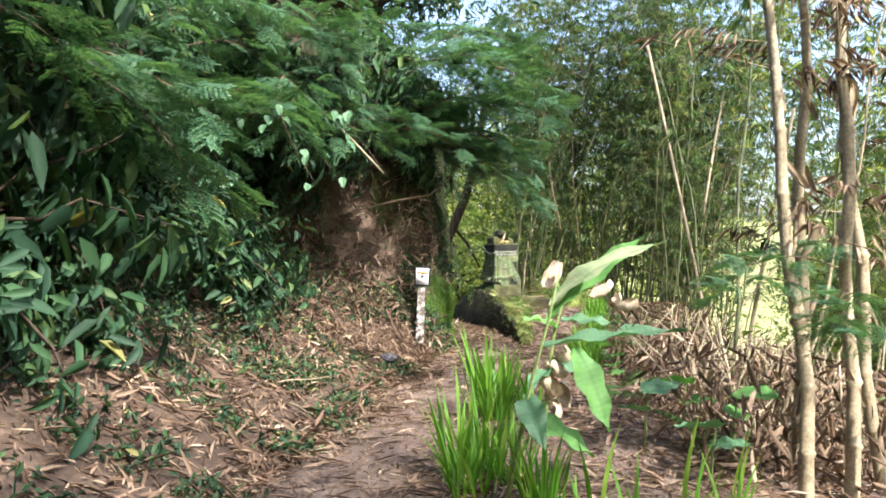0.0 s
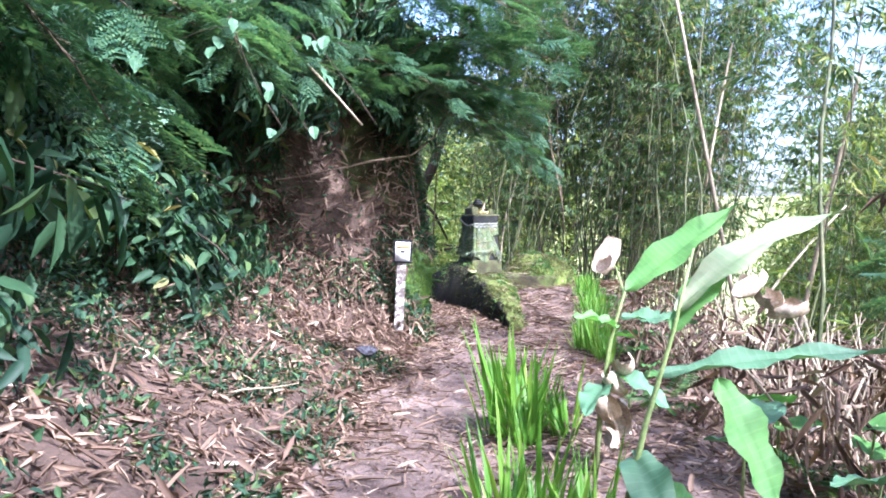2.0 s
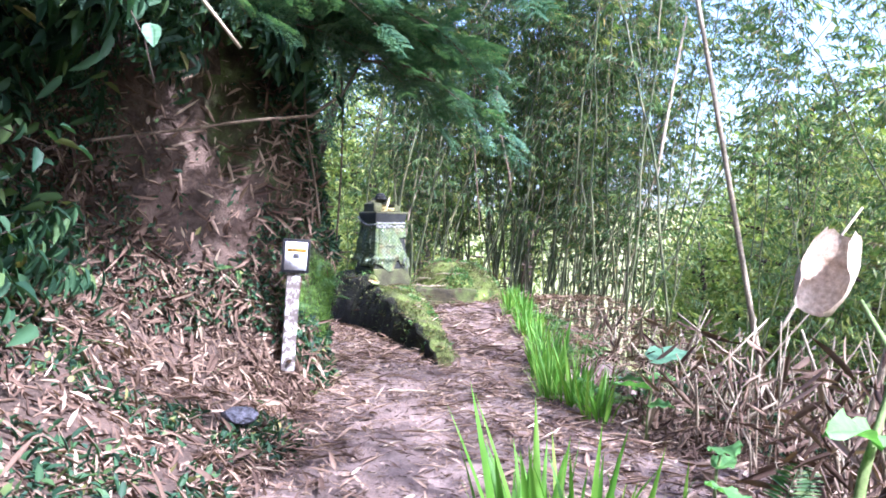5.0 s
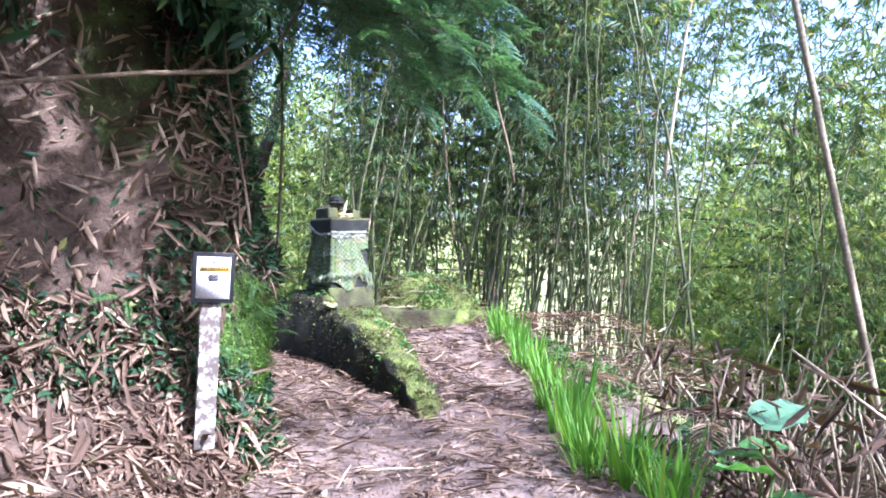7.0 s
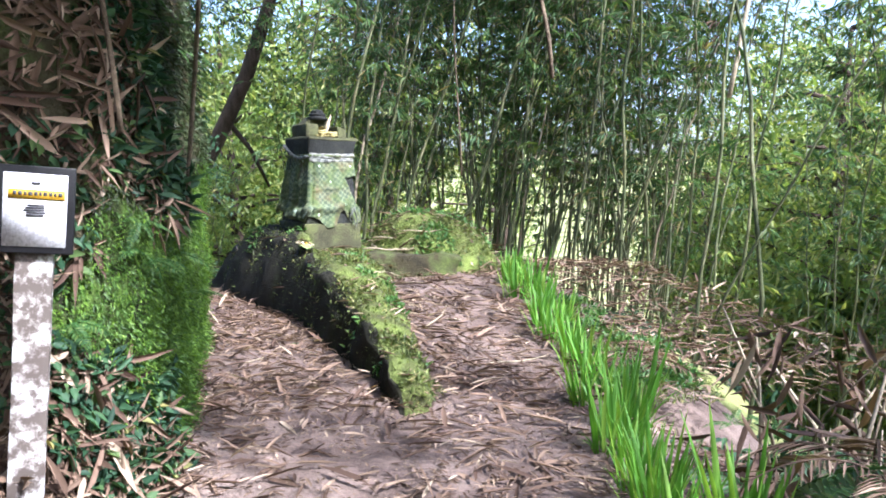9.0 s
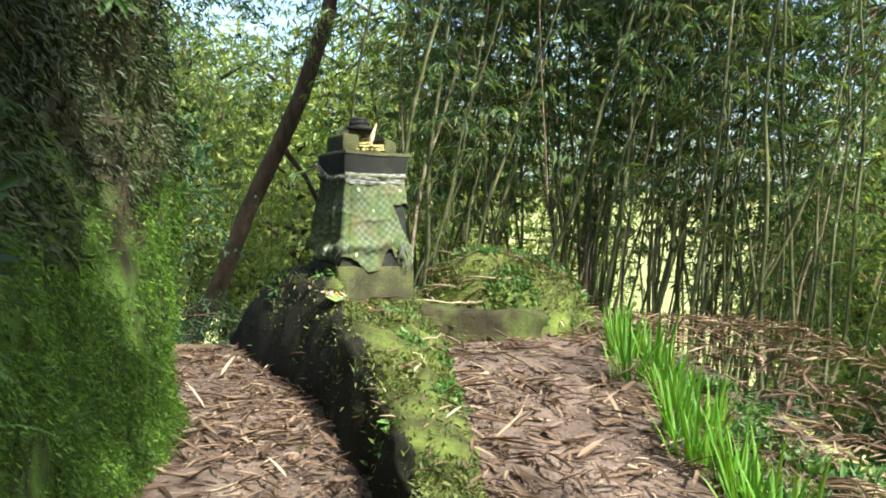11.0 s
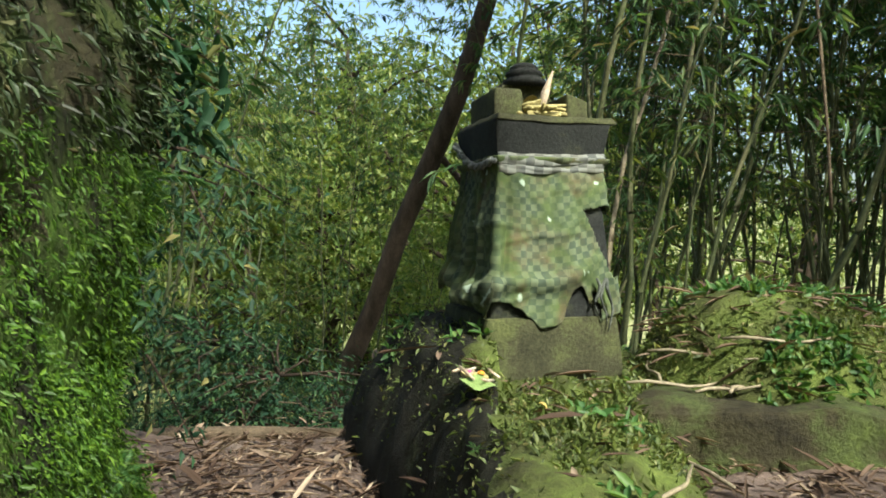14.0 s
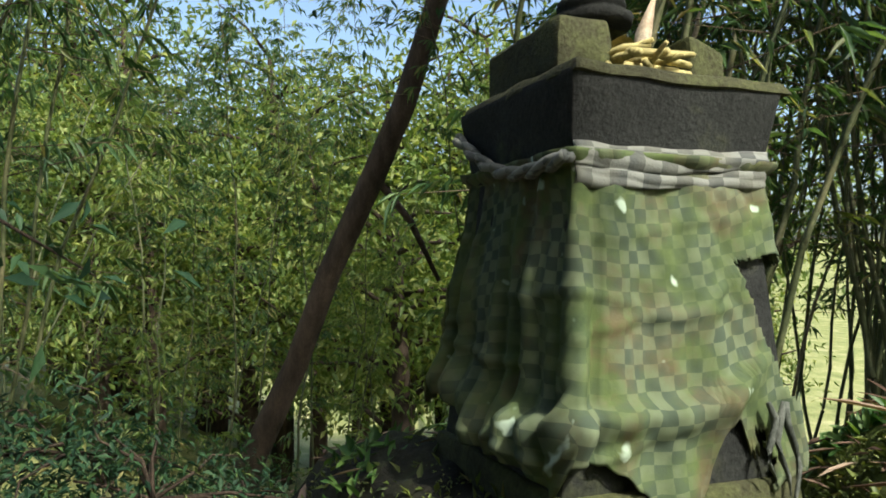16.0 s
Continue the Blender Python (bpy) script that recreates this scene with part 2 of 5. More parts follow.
def build_ground():
    ax = np.unique(np.concatenate([np.linspace(-400, -10, 20), np.linspace(-10, -3, 15), np.linspace(-3, 5, 110), np.linspace(5, 14, 26), np.linspace(14, 60, 24), np.linspace(60, 400, 16)]))
    ay = np.unique(np.concatenate([np.linspace(-300, -6, 16), np.linspace(-6, 2, 20), np.linspace(2, 22, 240), np.linspace(22, 60, 40), np.linspace(60, 500, 20)]))
    X, Y = np.meshgrid(ax, ay)
    P = np.stack([X, Y, ground_z(X, Y)], -1)
    flat = P.reshape(-1, 3)
    near = (np.abs(flat[:, 0]) < 14) & (flat[:, 1] > -6) & (flat[:, 1] < 40)
    flat[near, 2] += lumps(flat[near], 0.05, 1.1) + lumps(flat[near], 0.02, 5)
    me = grid_mesh("ground", P, M_EARTH)
    me.materials.append(M_GRASS)
    c = np.zeros(len(me.polygons) * 3)
    me.polygons.foreach_get("center", c)
    c = c.reshape(-1, 3)
    me.polygons.foreach_set("material_index", ((c[:, 0] > edge_x(c[:, 1]) + np.interp(c[:, 1], [10, 12], [4, 2.0])) | (c[:, 1] > 24) | (c[:, 0] < -8)).astype(np.int32))
    tagged(new("ground", me), "bare brown earth path under dry leaves", "ground", kind="structure")


build_ground()

# foot of the bank, walked from start to end
FOOT = [(-1.4, -8), (-1.35, 0), (-1.2, 5), (-0.75, 8), (-0.45, 10.5), (-0.22, 12.4), (-0.02, 13.5), (0.09, 14.3), (0.1, 15.6), (0.11, 17.0), (-0.12, 17.6), (-1.0, 18.1), (-3.0, 18.3), (-8, 19)]
SLOPE = [(0, -0.1), (0.4, 0.08), (1.0, 0.3), (1.9, 0.85), (2.4, 1.5), (2.7, 2.3), (2.8, 3.2), (3.0, 4.0), (3.6, 5.0), (5, 6), (9, 7)]
STEEP = [(0, -0.1), (0.1, 0.25), (0.13, 0.7), (0.14, 1.2), (0.2, 1.9), (0.25, 2.5), (0.3, 3.2), (0.4, 4.0), (1.0, 5.0), (2.6, 6), (7, 7)]


def smooth_line(pts, n):
    """n points along a smooth line through pts."""
    pts = [np.array(p, float) for p in pts]
    pts = [2 * pts[0] - pts[1]] + pts + [2 * pts[-1] - pts[-2]]
    out = []
    for u in np.linspace(0, len(pts) - 3 - 1e-6, n):
        i, t = int(u), u - int(u)
        a, b, c, d = pts[i:i + 4]
        out.append(0.5 * (2 * b + (c - a) * t + (2 * a - 5 * b + 4 * c - d) * t * t + (3 * b - a - 3 * c + d) * t ** 3))
    return np.array(out)


def bank_points(nu=360, nv=90):
    foot = smooth_line(FOOT, nu)
    tan = unit(np.gradient(foot, axis=0))
    inward = np.stack([-tan[:, 1], tan[:, 0]], -1)
    a, b = smooth_line(SLOPE, nv), smooth_line(STEEP, nv)
    w = np.clip((foot[:, 1] - 12.2) / 1.6, 0, 1)
    w = (w * w * (3 - 2 * w))[:, None]
    U = a[None, :, 0] * (1 - w) + b[None, :, 0] * w
    Z = a[None, :, 1] * (1 - w) + b[None, :, 1] * w
    XY = foot[:, None, :] + inward[:, None, :] * U[..., None]
    P = np.concatenate([XY, Z[..., None]], -1)
    dv, du = np.gradient(P, axis=1), np.gradient(P, axis=0)
    N = unit(np.cross(dv, du))
    flat, nf = P.reshape(-1, 3), N.reshape(-1, 3)
    amp = np.clip(flat[:, 2] / 0.8, 0.25, 1)[:, None]
    flat = flat + nf * amp * (lumps(flat, 0.16, 0.8, 3) + lumps(flat, 0.05, 3.5, 4))[:, None]
    return flat.reshape(P.shape), N


BANK_P, BANK_N = bank_points()


def moss_zone(c):
    """The damp end of the bank, from beside the sign round the corner."""
    wave = 0.12 * np.sin(c[:, 2] * 5) + 0.08 * np.sin(c[:, 2] * 13)
    corner = (c[:, 0] > -0.24 + wave) & (c[:, 1] > 13.0) & (c[:, 2] < 1.55 + wave)
    return ((c[:, 1] > 13.85 + wave) | corner) & (c[:, 0] > -1.6) & (c[:, 2] < 1.4 + 0.25 * np.sin(c[:, 1] * 3) + wave)


def build_bank():
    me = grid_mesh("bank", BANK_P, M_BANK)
    ob = tagged(new("bank", me), "steep earth bank covered in dry leaves and moss", "bank", kind="structure")
    me.materials.append(M_MOSS)
    c = np.zeros(len(me.polygons) * 3)
    me.polygons.foreach_get("center", c)
    c = c.reshape(-1, 3)
    mossy = moss_zone(c)
    me.materials.append(M_LEDGE)
    damp = (c[:, 1] > 13.4) & (c[:, 0] > -1.8) & ~mossy
    me.polygons.foreach_set("material_index", mossy.astype(np.int32) + 2 * damp.astype(np.int32))


build_bank()


def ridge_z(x, y):
    """Top of the mossy ridge between the two arms of the path."""
    xl = lin(y, [14.5, 16.1, 17.8, 18.35, 19.7, 20.8], [1.33, 1.16, 0.86, 0.68, 0.15, -0.05])
    xr = lin(y, [14.5, 15, 16, 18, 20.6], [1.52, 1.62, 1.75, 1.95, 2.2])
    zc = lin(y, [14.45, 14.7, 16, 17.2, 18.0, 18.6, 19.4, 20.4, 21], [-0.1, 0.16, 0.38, 0.58, 0.70, 0.86, 0.85, 0.6, -0.4])
    p = np.clip((x - xl) / (xr - xl), 0, 1)
    prof = np.interp(p, [0, 0.06, 0.14, 0.26, 0.6, 0.85, 1.0], [-0.1, 0.5, 0.88, 1.0, 0.95, 0.75, 0.45])
    flat = np.interp(x, [0.85, 1.1], [9.0, 0.63])
    return np.minimum(zc * prof, flat)


def ridge_side(x, y):
    """How far across the ridge a point lies, 0 at the foot of its cut side."""
    xl = lin(y, [14.5, 16.1, 17.8, 18.35, 19.7, 20.8], [1.33, 1.16, 0.86, 0.68, 0.15, -0.05])
    xr = lin(y, [14.5, 15, 16, 18, 20.6], [1.52, 1.62, 1.75, 1.95, 2.2])
    return (x - xl) / (xr - xl)


def build_ridge():
    Y = np.linspace(14.4, 21, 120)
    xl = lin(Y, [14.5, 16.1, 17.8, 18.35, 19.7, 20.8], [1.33, 1.16, 0.86, 0.68, 0.15, -0.05])
    xr = lin(Y, [14.5, 15, 16, 18, 20.6], [1.52, 1.62, 1.75, 1.95, 2.2])
    T = np.linspace(0, 1, 48)
    X = xl[:, None] + (xr - xl)[:, None] * T
    YY = np.repeat(Y[:, None], 48, 1)
    Z = ridge_z(X, YY)
    P = np.stack([X, YY, Z], -1)
    f = P.reshape(-1, 3)
    f[:, 2] += lumps(f, 0.05, 2.2, 8) + lumps(f, 0.02, 7, 9)
    f[:, 0] += lumps(f, 0.05, 2.0, 6)
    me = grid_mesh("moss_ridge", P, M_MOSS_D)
    me.materials.append(M_SOIL_SHADE)
    # faces below the rim get the painted shade, wider towards the shrine
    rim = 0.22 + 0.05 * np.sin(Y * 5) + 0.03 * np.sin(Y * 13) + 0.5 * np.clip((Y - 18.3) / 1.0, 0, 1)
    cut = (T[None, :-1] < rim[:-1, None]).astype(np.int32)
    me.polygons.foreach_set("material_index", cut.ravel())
    tagged(new("moss_ridge", me), "low earth ridge with a mossy top and shade painted on its cut side", "earth ridge", kind="structure")


build_ridge()


def build_mound():
    n, k = 70, 40
    A, R = np.meshgrid(np.linspace(0, 2 * np.pi, n), np.linspace(0, 1, k), indexing="ij")
    X, Y = 2.6 + 0.95 * R * np.cos(A), 19.0 + 0.85 * R * np.sin(A)
    Z = 0.2 + 0.84 * (1 - R ** 3.2) - 0.1 * (X - 2.4)
    P = np.stack([X, Y, Z], -1)
    f = P.reshape(-1, 3)
    f[:, 2] += lumps(f, 0.09, 1.8, 12) + lumps(f, 0.03, 6, 13)
    P[-1] = P[0]
    tagged(new("moss_mound", grid_mesh("moss_mound", P, M_MOSS_D)), "rounded mossy earth mound beside the shrine", "earth mound", kind="structure")


build_mound()


def build_ledge():
    bm = box_bm(2.17, 18.46, -0.05, 1.12, 0.78, 0.67, 0.035, 0.95)
    bmesh.ops.subdivide_edges(bm, edges=bm.edges[:], cuts=7, use_grid_fill=True)
    for v in bm.verts:
        v.co += Vector([noise.noise(v.co * 4 + Vector((9 * k, 3, 0))) + 0.5 * noise.noise(v.co * 11 + Vector((9 * k, 3, 0))) for k in range(3)]) * 0.06
    tagged(part("earth_ledge", bm, M_LEDGE), "mossy cut earth ledge beside the shrine", "earth ledge", kind="structure")


build_ledge()


# ---------------------------------------------------------------- shrine
SHRINE = Matrix.Translation((1.255, 18.96, 0.69)) @ Matrix.Rotation(radians(19), 4, "Z") @ Matrix.Diagonal((1.085, 1.2, 1.14, 1))


def empty_at(name, m, label, category, group=""):
    e = new(name)
    e.empty_display_size = 0.05
    e.matrix_world = m
    return tagged(e, label, category, group)


def rough_up(bm, amp, scale, seed, cuts=0):
    if cuts:
        bmesh.ops.subdivide_edges(bm, edges=bm.edges[:], cuts=cuts, use_grid_fill=True)
    for v in bm.verts:
        o = Vector((seed * 3.7, seed, 0))
        v.co += Vector([noise.noise(v.co * scale + o + Vector((17 * k, 0, 0))) for k in range(3)]) * amp
    return bm


def cloth_mat():
    """Faded checked cotton, green with algae."""
    m, n, l, p = mat_base("checked_cloth")
    uv = n.new("ShaderNodeUVMap")
    ch = n.new("ShaderNodeTexChecker")
    ch.inputs["Scale"].default_value = 1.0
    ch.inputs["Color1"].default_value = (0.12, 0.145, 0.09, 1)
    ch.inputs["Color2"].default_value = (0.06, 0.08, 0.058, 1)
    warp = n.new("ShaderNodeTexNoise")
    warp.inputs["Scale"].default_value = 0.32
    l.new(uv.outputs[0], warp.inputs["Vector"])
    vm = n.new("ShaderNodeVectorMath")
    vm.operation = "MULTIPLY_ADD"
    vm.inputs[1].default_value = (0.7, 0.8, 0)
    l.new(warp.outputs["Color"], vm.inputs[0])
    l.new(uv.outputs[0], vm.inputs[2])
    l.new(vm.outputs[0], ch.inputs["Vector"])
    big = tex_noise(n, l, 4, 5, 0.65)
    algae = ramp(n, l, big, [(0.35, (0.04, 0.06, 0.03)), (0.5, (0.085, 0.115, 0.04)), (0.6, (0.105, 0.085, 0.045)), (0.75, (0.17, 0.2, 0.14))])
    fade = ramp(n, l, tex_noise(n, l, 7, 4), [(0.38, (0.05, 0.05, 0.05)), (0.62, (0.9, 0.9, 0.9))])
    col = mix_col(n, l, fade, ch.outputs[0], algae)
    sp = ramp(n, l, tex_noise(n, l, 14, 2, 0.4), [(0.70, (0, 0, 0)), (0.74, (0.8, 0.8, 0.8))])
    col = mix_col(n, l, sp, col, (0.42, 0.52, 0.42))
    l.new(col, p.inputs["Base Color"])
    p.inputs["Roughness"].default_value = 0.95
    p.inputs["Specular IOR Level"].default_value = 0.1
    bump(n, l, p, tex_noise(n, l, 300, 2), 0.3, 0.002)
    return m


M_CLOTH = cloth_mat()
def sash_mat():
    m, n, l, p = mat_base("grey_sash")
    tc, ch = n.new("ShaderNodeTexCoord"), n.new("ShaderNodeTexChecker")
    ch.inputs["Scale"].default_value = 24
    ch.inputs["Color1"].default_value = (0.19, 0.2, 0.185, 1)
    ch.inputs["Color2"].default_value = (0.075, 0.082, 0.078, 1)
    l.new(tc.outputs["Object"], ch.inputs["Vector"])
    dirt = ramp(n, l, tex_noise(n, l, 10, 5), [(0.4, (0, 0, 0)), (0.75, (0.9, 0.9, 0.9))])
    l.new(mix_col(n, l, dirt, ch.outputs[0], (0.15, 0.15, 0.12)), p.inputs["Base Color"])
    p.inputs["Roughness"].default_value = 0.95
    bump(n, l, p, tex_noise(n, l, 150, 3), 0.4, 0.004)
    return m


M_SASH = sash_mat()


M_RAG = mottled("grey_rag", [(0.3, (0.03, 0.034, 0.03)), (0.55, (0.1, 0.11, 0.095)), (0.75, (0.22, 0.23, 0.2))], 22, 90, bump_d=0.006)


def shrine_half(z):
    """Half width of the tapering body at height z above its base."""
    return np.interp(z, [0, 0.2, 0.21, 0.84, 0.86, 1.02], [0.325, 0.30, 0.295, 0.232, 0.25, 0.265])


def build_cloth(parent):
    """Cloth wrapped round the left, front and right of the body, torn along its hem."""
    nu, nv = 190, 90
    V, UV = [], []
    for i in range(nu):
        s = -1.15 + 2.95 * i / (nu - 1)           # -1..0 side, 0..1 front, 1..2 other side (in face widths)
        for j in range(nv):
            v = j / (nv - 1)
            front = min(max(s, 0), 1)
            hem = 0.21 + 0.05 * math.sin(s * 5 + 1) + 0.02 * noise.noise(Vector((s * 14, 3, 0)))
            if s < 0:
                hem = 0.18 + 0.09 * min(-s * 1.2, 1) - 0.02 * math.sin(s * 9)
            hem += 0.15 * math.exp(-((s - 0.68) / 0.10) ** 4) + 0.36 * max(0, min(1, (s - 1.0) / 0.05)) * (s > 0.97)
            hem -= 0.07 * math.exp(-((s - 0.38) / 0.18) ** 2)
            hem += 0.025
            z = 0.872 + (hem - 0.872) * v
            h = float(shrine_half(max(z, 0.212))) + 0.012 + 0.008 * v
            fold = 0.006 * math.sin(s * 31 + 2 * z) * (0.3 + v)
            if s < 0.12:
                fold += (0.016 * math.sin(s * 44) + 0.012 * math.sin(s * 23 + 1)) * v ** 0.7
                fold += 0.03 * math.exp(-((v - 0.93) / 0.1) ** 2) * min(1, max(0, -s * 3 + 0.25))
            crease = z - 0.345 - 0.13 * front ** 2 - 0.012 * math.sin(s * 9)
            fold += 0.042 * math.exp(-((crease) / (0.05 if crease < 0 else 0.016)) ** 2) * min(1, max(0, (s + 0.45) * 3)) * min(1, max(0, (0.95 - s) * 4))
            for kk, (c0, sl, am) in enumerate(((0.50, 0.10, 0.010), (0.585, -0.07, 0.008), (0.44, 0.22, 0.012), (0.70, 0.05, 0.006), (0.27, 0.12, 0.014))):
                fold += am * math.exp(-((z - c0 - sl * front - 0.01 * math.sin(s * 7 + kk)) / 0.012) ** 2) * (0.5 + 0.5 * math.sin(s * 4 + kk * 2))
            fold += 0.02 * noise.noise(Vector((s * 4, z * 6, 5))) + 0.006 * noise.noise(Vector((s * 17, z * 22, 2)))
            if s < 0:
                x, y = -h - fold, -h + min(-s * 2 * h, 2 * h)
            elif s < 1:
                x, y = -h + s * 2 * h, -h - fold
            else:
                x, y = h + fold, -h + min((s - 1) * 2 * h, 2 * h)
            V.append((x, y, z))
            UV.append((s * 17.5 + 1.7 * z, z * 36 + 1.2 * math.sin(3 * s) - 2.0 * s))
    i = np.arange(nu * nv).reshape(nu, nv)
    F = np.stack([i[:-1, :-1], i[1:, :-1], i[1:, 1:], i[:-1, 1:]], -1).reshape(-1, 4)
    # the torn gap beside the corner
    Va = np.array(V)
    UVa = np.array(UV)
    S = np.repeat(np.linspace(-1.15, 1.8, nu), nv)
    cs, cz = S[F].mean(1), Va[F].mean(1)[:, 2]
    wob = 0.015 * np.sin(cz * 60) + 0.01 * np.sin(cz * 131)
    tear = (cs > 0.77 + 0.25 * wob + 0.75 * (0.655 - cz)) & (cz < 0.655 + 0.08 * (cs - 0.77)) & (cs < 1.05) & (cz > 0.37)
    tear |= (np.abs(cs - 0.81) < 0.03 + wob) & (cz < 0.31)
    tear |= (cs > 1.0) & (cz < 0.64)
    me = raw_mesh("cloth", Va, F[~tear], M_CLOTH, True)
    lay = me.uv_layers.new(name="UVMap")
    idx = np.zeros(len(me.loops), dtype=np.int32)
    me.loops.foreach_get("vertex_index", idx)
    lay.data.foreach_set("uv", UVa[idx].astype(np.float32).ravel())
    ob = new("cloth", me)
    ob.parent = parent
    ob["label"] = "faded checked cloth, green with algae, torn hem"
    sol = ob.modifiers.new("thick", "SOLIDIFY")
    sol.thickness = 0.004
    return ob


def build_shrine():
    s = empty_at("stone_shrine", SHRINE, "weathered mossy stone shrine wrapped in faded checked cloth", "shrine")
    bm = rough_up(box_bm(0, 0, -0.06, 0.66, 0.66, 0.27, 0.02, 0.93), 0.012, 6, 1, 3)
    part("plinth", bm, M_PLINTH, s, "brown mossy stone plinth")
    bm = rough_up(box_bm(0, 0, 0.19, 0.59, 0.59, 0.67, 0.015, 0.79), 0.008, 6, 2, 3)
    part("body", bm, M_STONE, s)
    bm = rough_up(box_bm(0, 0, 0.84, 0.49, 0.49, 0.19, 0.012, 1.12), 0.007, 7, 3, 4)
    part("cap_block", bm, M_STONE, s, "flared dark stone block with mossy top edge")
    bm = rough_up(rough_up(box_bm(0.012, -0.006, 1.016, 0.57, 0.555, 0.03, 0.01, 0.95), 0.007, 9, 5, 6), 0.006, 24, 8)
    part("top_slab", bm, M_PLINTH, s, "mossy overhanging top slab")
    # crown: a gabled back stone, a ringed finial before it
    prof = [(-0.225, 1.04), (0.235, 1.04), (0.22, 1.085), (0.17, 1.12), (0.13, 1.165), (0.095, 1.225), (0.06, 1.25), (-0.07, 1.255), (-0.11, 1.225), (-0.15, 1.19), (-0.20, 1.175), (-0.225, 1.165)]
    b = bmesh.new()
    rows = [[b.verts.new((x, y, z)) for x, z in prof] for y in (0.04, 0.2)]
    b.faces.new(rows[0])
    b.faces.new(rows[1][::-1])
    for k in range(len(prof)):
        q = (k + 1) % len(prof)
        b.faces.new((rows[0][k], rows[1][k], rows[1][q], rows[0][q]))
    bmesh.ops.recalc_face_normals(b, faces=b.faces[:])
    bmesh.ops.bevel(b, geom=b.edges[:], offset=0.007, segments=1, affect="EDGES")
    c = part("crown", rough_up(b, 0.006, 8, 4), M_PLINTH, s, "gabled mossy crown stone", False)
    part("wing", rough_up(box_bm(-0.165, -0.05, 1.042, 0.13, 0.24, 0.13, 0.012, 0.94), 0.012, 9, 11, 4), M_PLINTH, c, "mossy side block of the crown")
    w = rough_up(box_bm(0.165, -0.05, 1.042, 0.11, 0.24, 0.11, 0.012, 0.9), 0.01, 9, 12, 4)
    for v in w.verts:
        v.co.z = 1.042 + (v.co.z - 1.042) * (1.1 - 2.6 * (v.co.x - 0.11))
    part("wing", w, M_PLINTH, c, "sloping mossy side block of the crown")
    rings = [(1.225, 0.1), (1.248, 0.105), (1.256, 0.082), (1.266, 0.082), (1.272, 0.088), (1.288, 0.084), (1.294, 0.066), (1.302, 0.066), (1.307, 0.068), (1.322, 0.05), (1.33, 0.02)]
    b = tube_bm([(-0.005, 0.06, z) for z, _ in rings], [q for _, q in rings], 18)
    part("finial", rough_up(b, 0.005, 9, 6), M_STONE, c, "low ringed stone finial")
    build_cloth(s)
    # two rumpled bands of the sash across the front, a twisted end round the side
    for k, (z, hh) in enumerate(((0.862, 0.044), (0.822, 0.036))):
        h = float(shrine_half(0.84)) + 0.018 - 0.004 * k
        nu, nv = 70, 8
        P = np.zeros((nu, nv, 3))
        for i in range(nu):
            u = i / (nu - 1) * 1.7
            for j in range(nv):
                q = j / (nv - 1) - 0.5
                out = 0.007 * (1 - 4 * q * q) + 0.003 * math.sin(u * 9 + 3 * k + 9 * q) + 0.0015 * math.sin(u * 31 + k)
                zz = z + q * hh * (1 + 0.18 * math.sin(u * 5 + 2 * k)) + 0.016 * u - 0.012 * math.sin(u * 3.1) + 0.002 * math.sin(u * 23 + 2 * k)
                P[i, j] = (-h + 2 * h * u, -h - out, zz) if u < 1 else (h + out, -h + 2 * h * (u - 1), zz)
        ob = new("sash", grid_mesh("sash", P, M_SASH))
        ob.parent = s
        ob["label"] = "rumpled black and white checked sash band"
        ob.modifiers.new("thick", "SOLIDIFY").thickness = 0.006
    for k in range(2):
        h = 0.268
        pts = [(-h - 0.012 + 0.007 * math.cos(u * 20 + 3.14 * k), -h + 2 * h * u, 0.85 + 0.12 * u - 0.06 * math.sin(u * 3.1) + 0.007 * math.sin(u * 20 + 3.14 * k)) for u in np.linspace(-0.02, 1, 44)]
        part("twisted_end", tube_bm(pts, [0.012] * 44, 6), M_SASH, s, "twisted grey end of the sash")
    for k in range(3):
        x = 0.185 + 0.03 * k
        pts = [(x + 0.014 * math.sin(1.3 * i + 2 * k), -0.325 - 0.004 * i, 0.37 - (0.03 + 0.007 * k) * i) for i in range(6)]
        part("rag", tube_bm(pts, [0.006, 0.009, 0.008, 0.007, 0.005, 0.002], 5), M_RAG, s, "frayed hanging strip of grey cloth")


build_shrine()


# ---------------------------------------------------------------- sign on its post
def plain(name, col, rough=0.6, var=0.15, scale=20):
    return mottled(name, [(0.3, tuple(c * (1 - var) for c in col)), (0.7, col)], scale, 90, rough, 0.1, 0.002)


def post_mat():
    m, n, l, p = mat_base("peeling_paint")
    f = tex_noise(n, l, 14, 6, 0.65)
    col = ramp(n, l, f, [(0.46, (0.08, 0.065, 0.055)), (0.52, (0.2, 0.18, 0.165)), (0.58, (0.4, 0.41, 0.41)), (0.8, (0.52, 0.54, 0.55))])
    l.new(col, p.inputs["Base Color"])
    p.inputs["Roughness"].default_value = 0.8
    bump(n, l, p, f, 0.4, 0.01)
    return m


M_FRAME, M_PAPER, M_YELLOW, M_INK = plain("black_frame", (0.012, 0.012, 0.014), 0.4), plain("white_paper", (0.78, 0.8, 0.84), 0.5, 0.04), plain("yellow_print", (0.75, 0.45, 0.03)), plain("grey_print", (0.08, 0.08, 0.09))


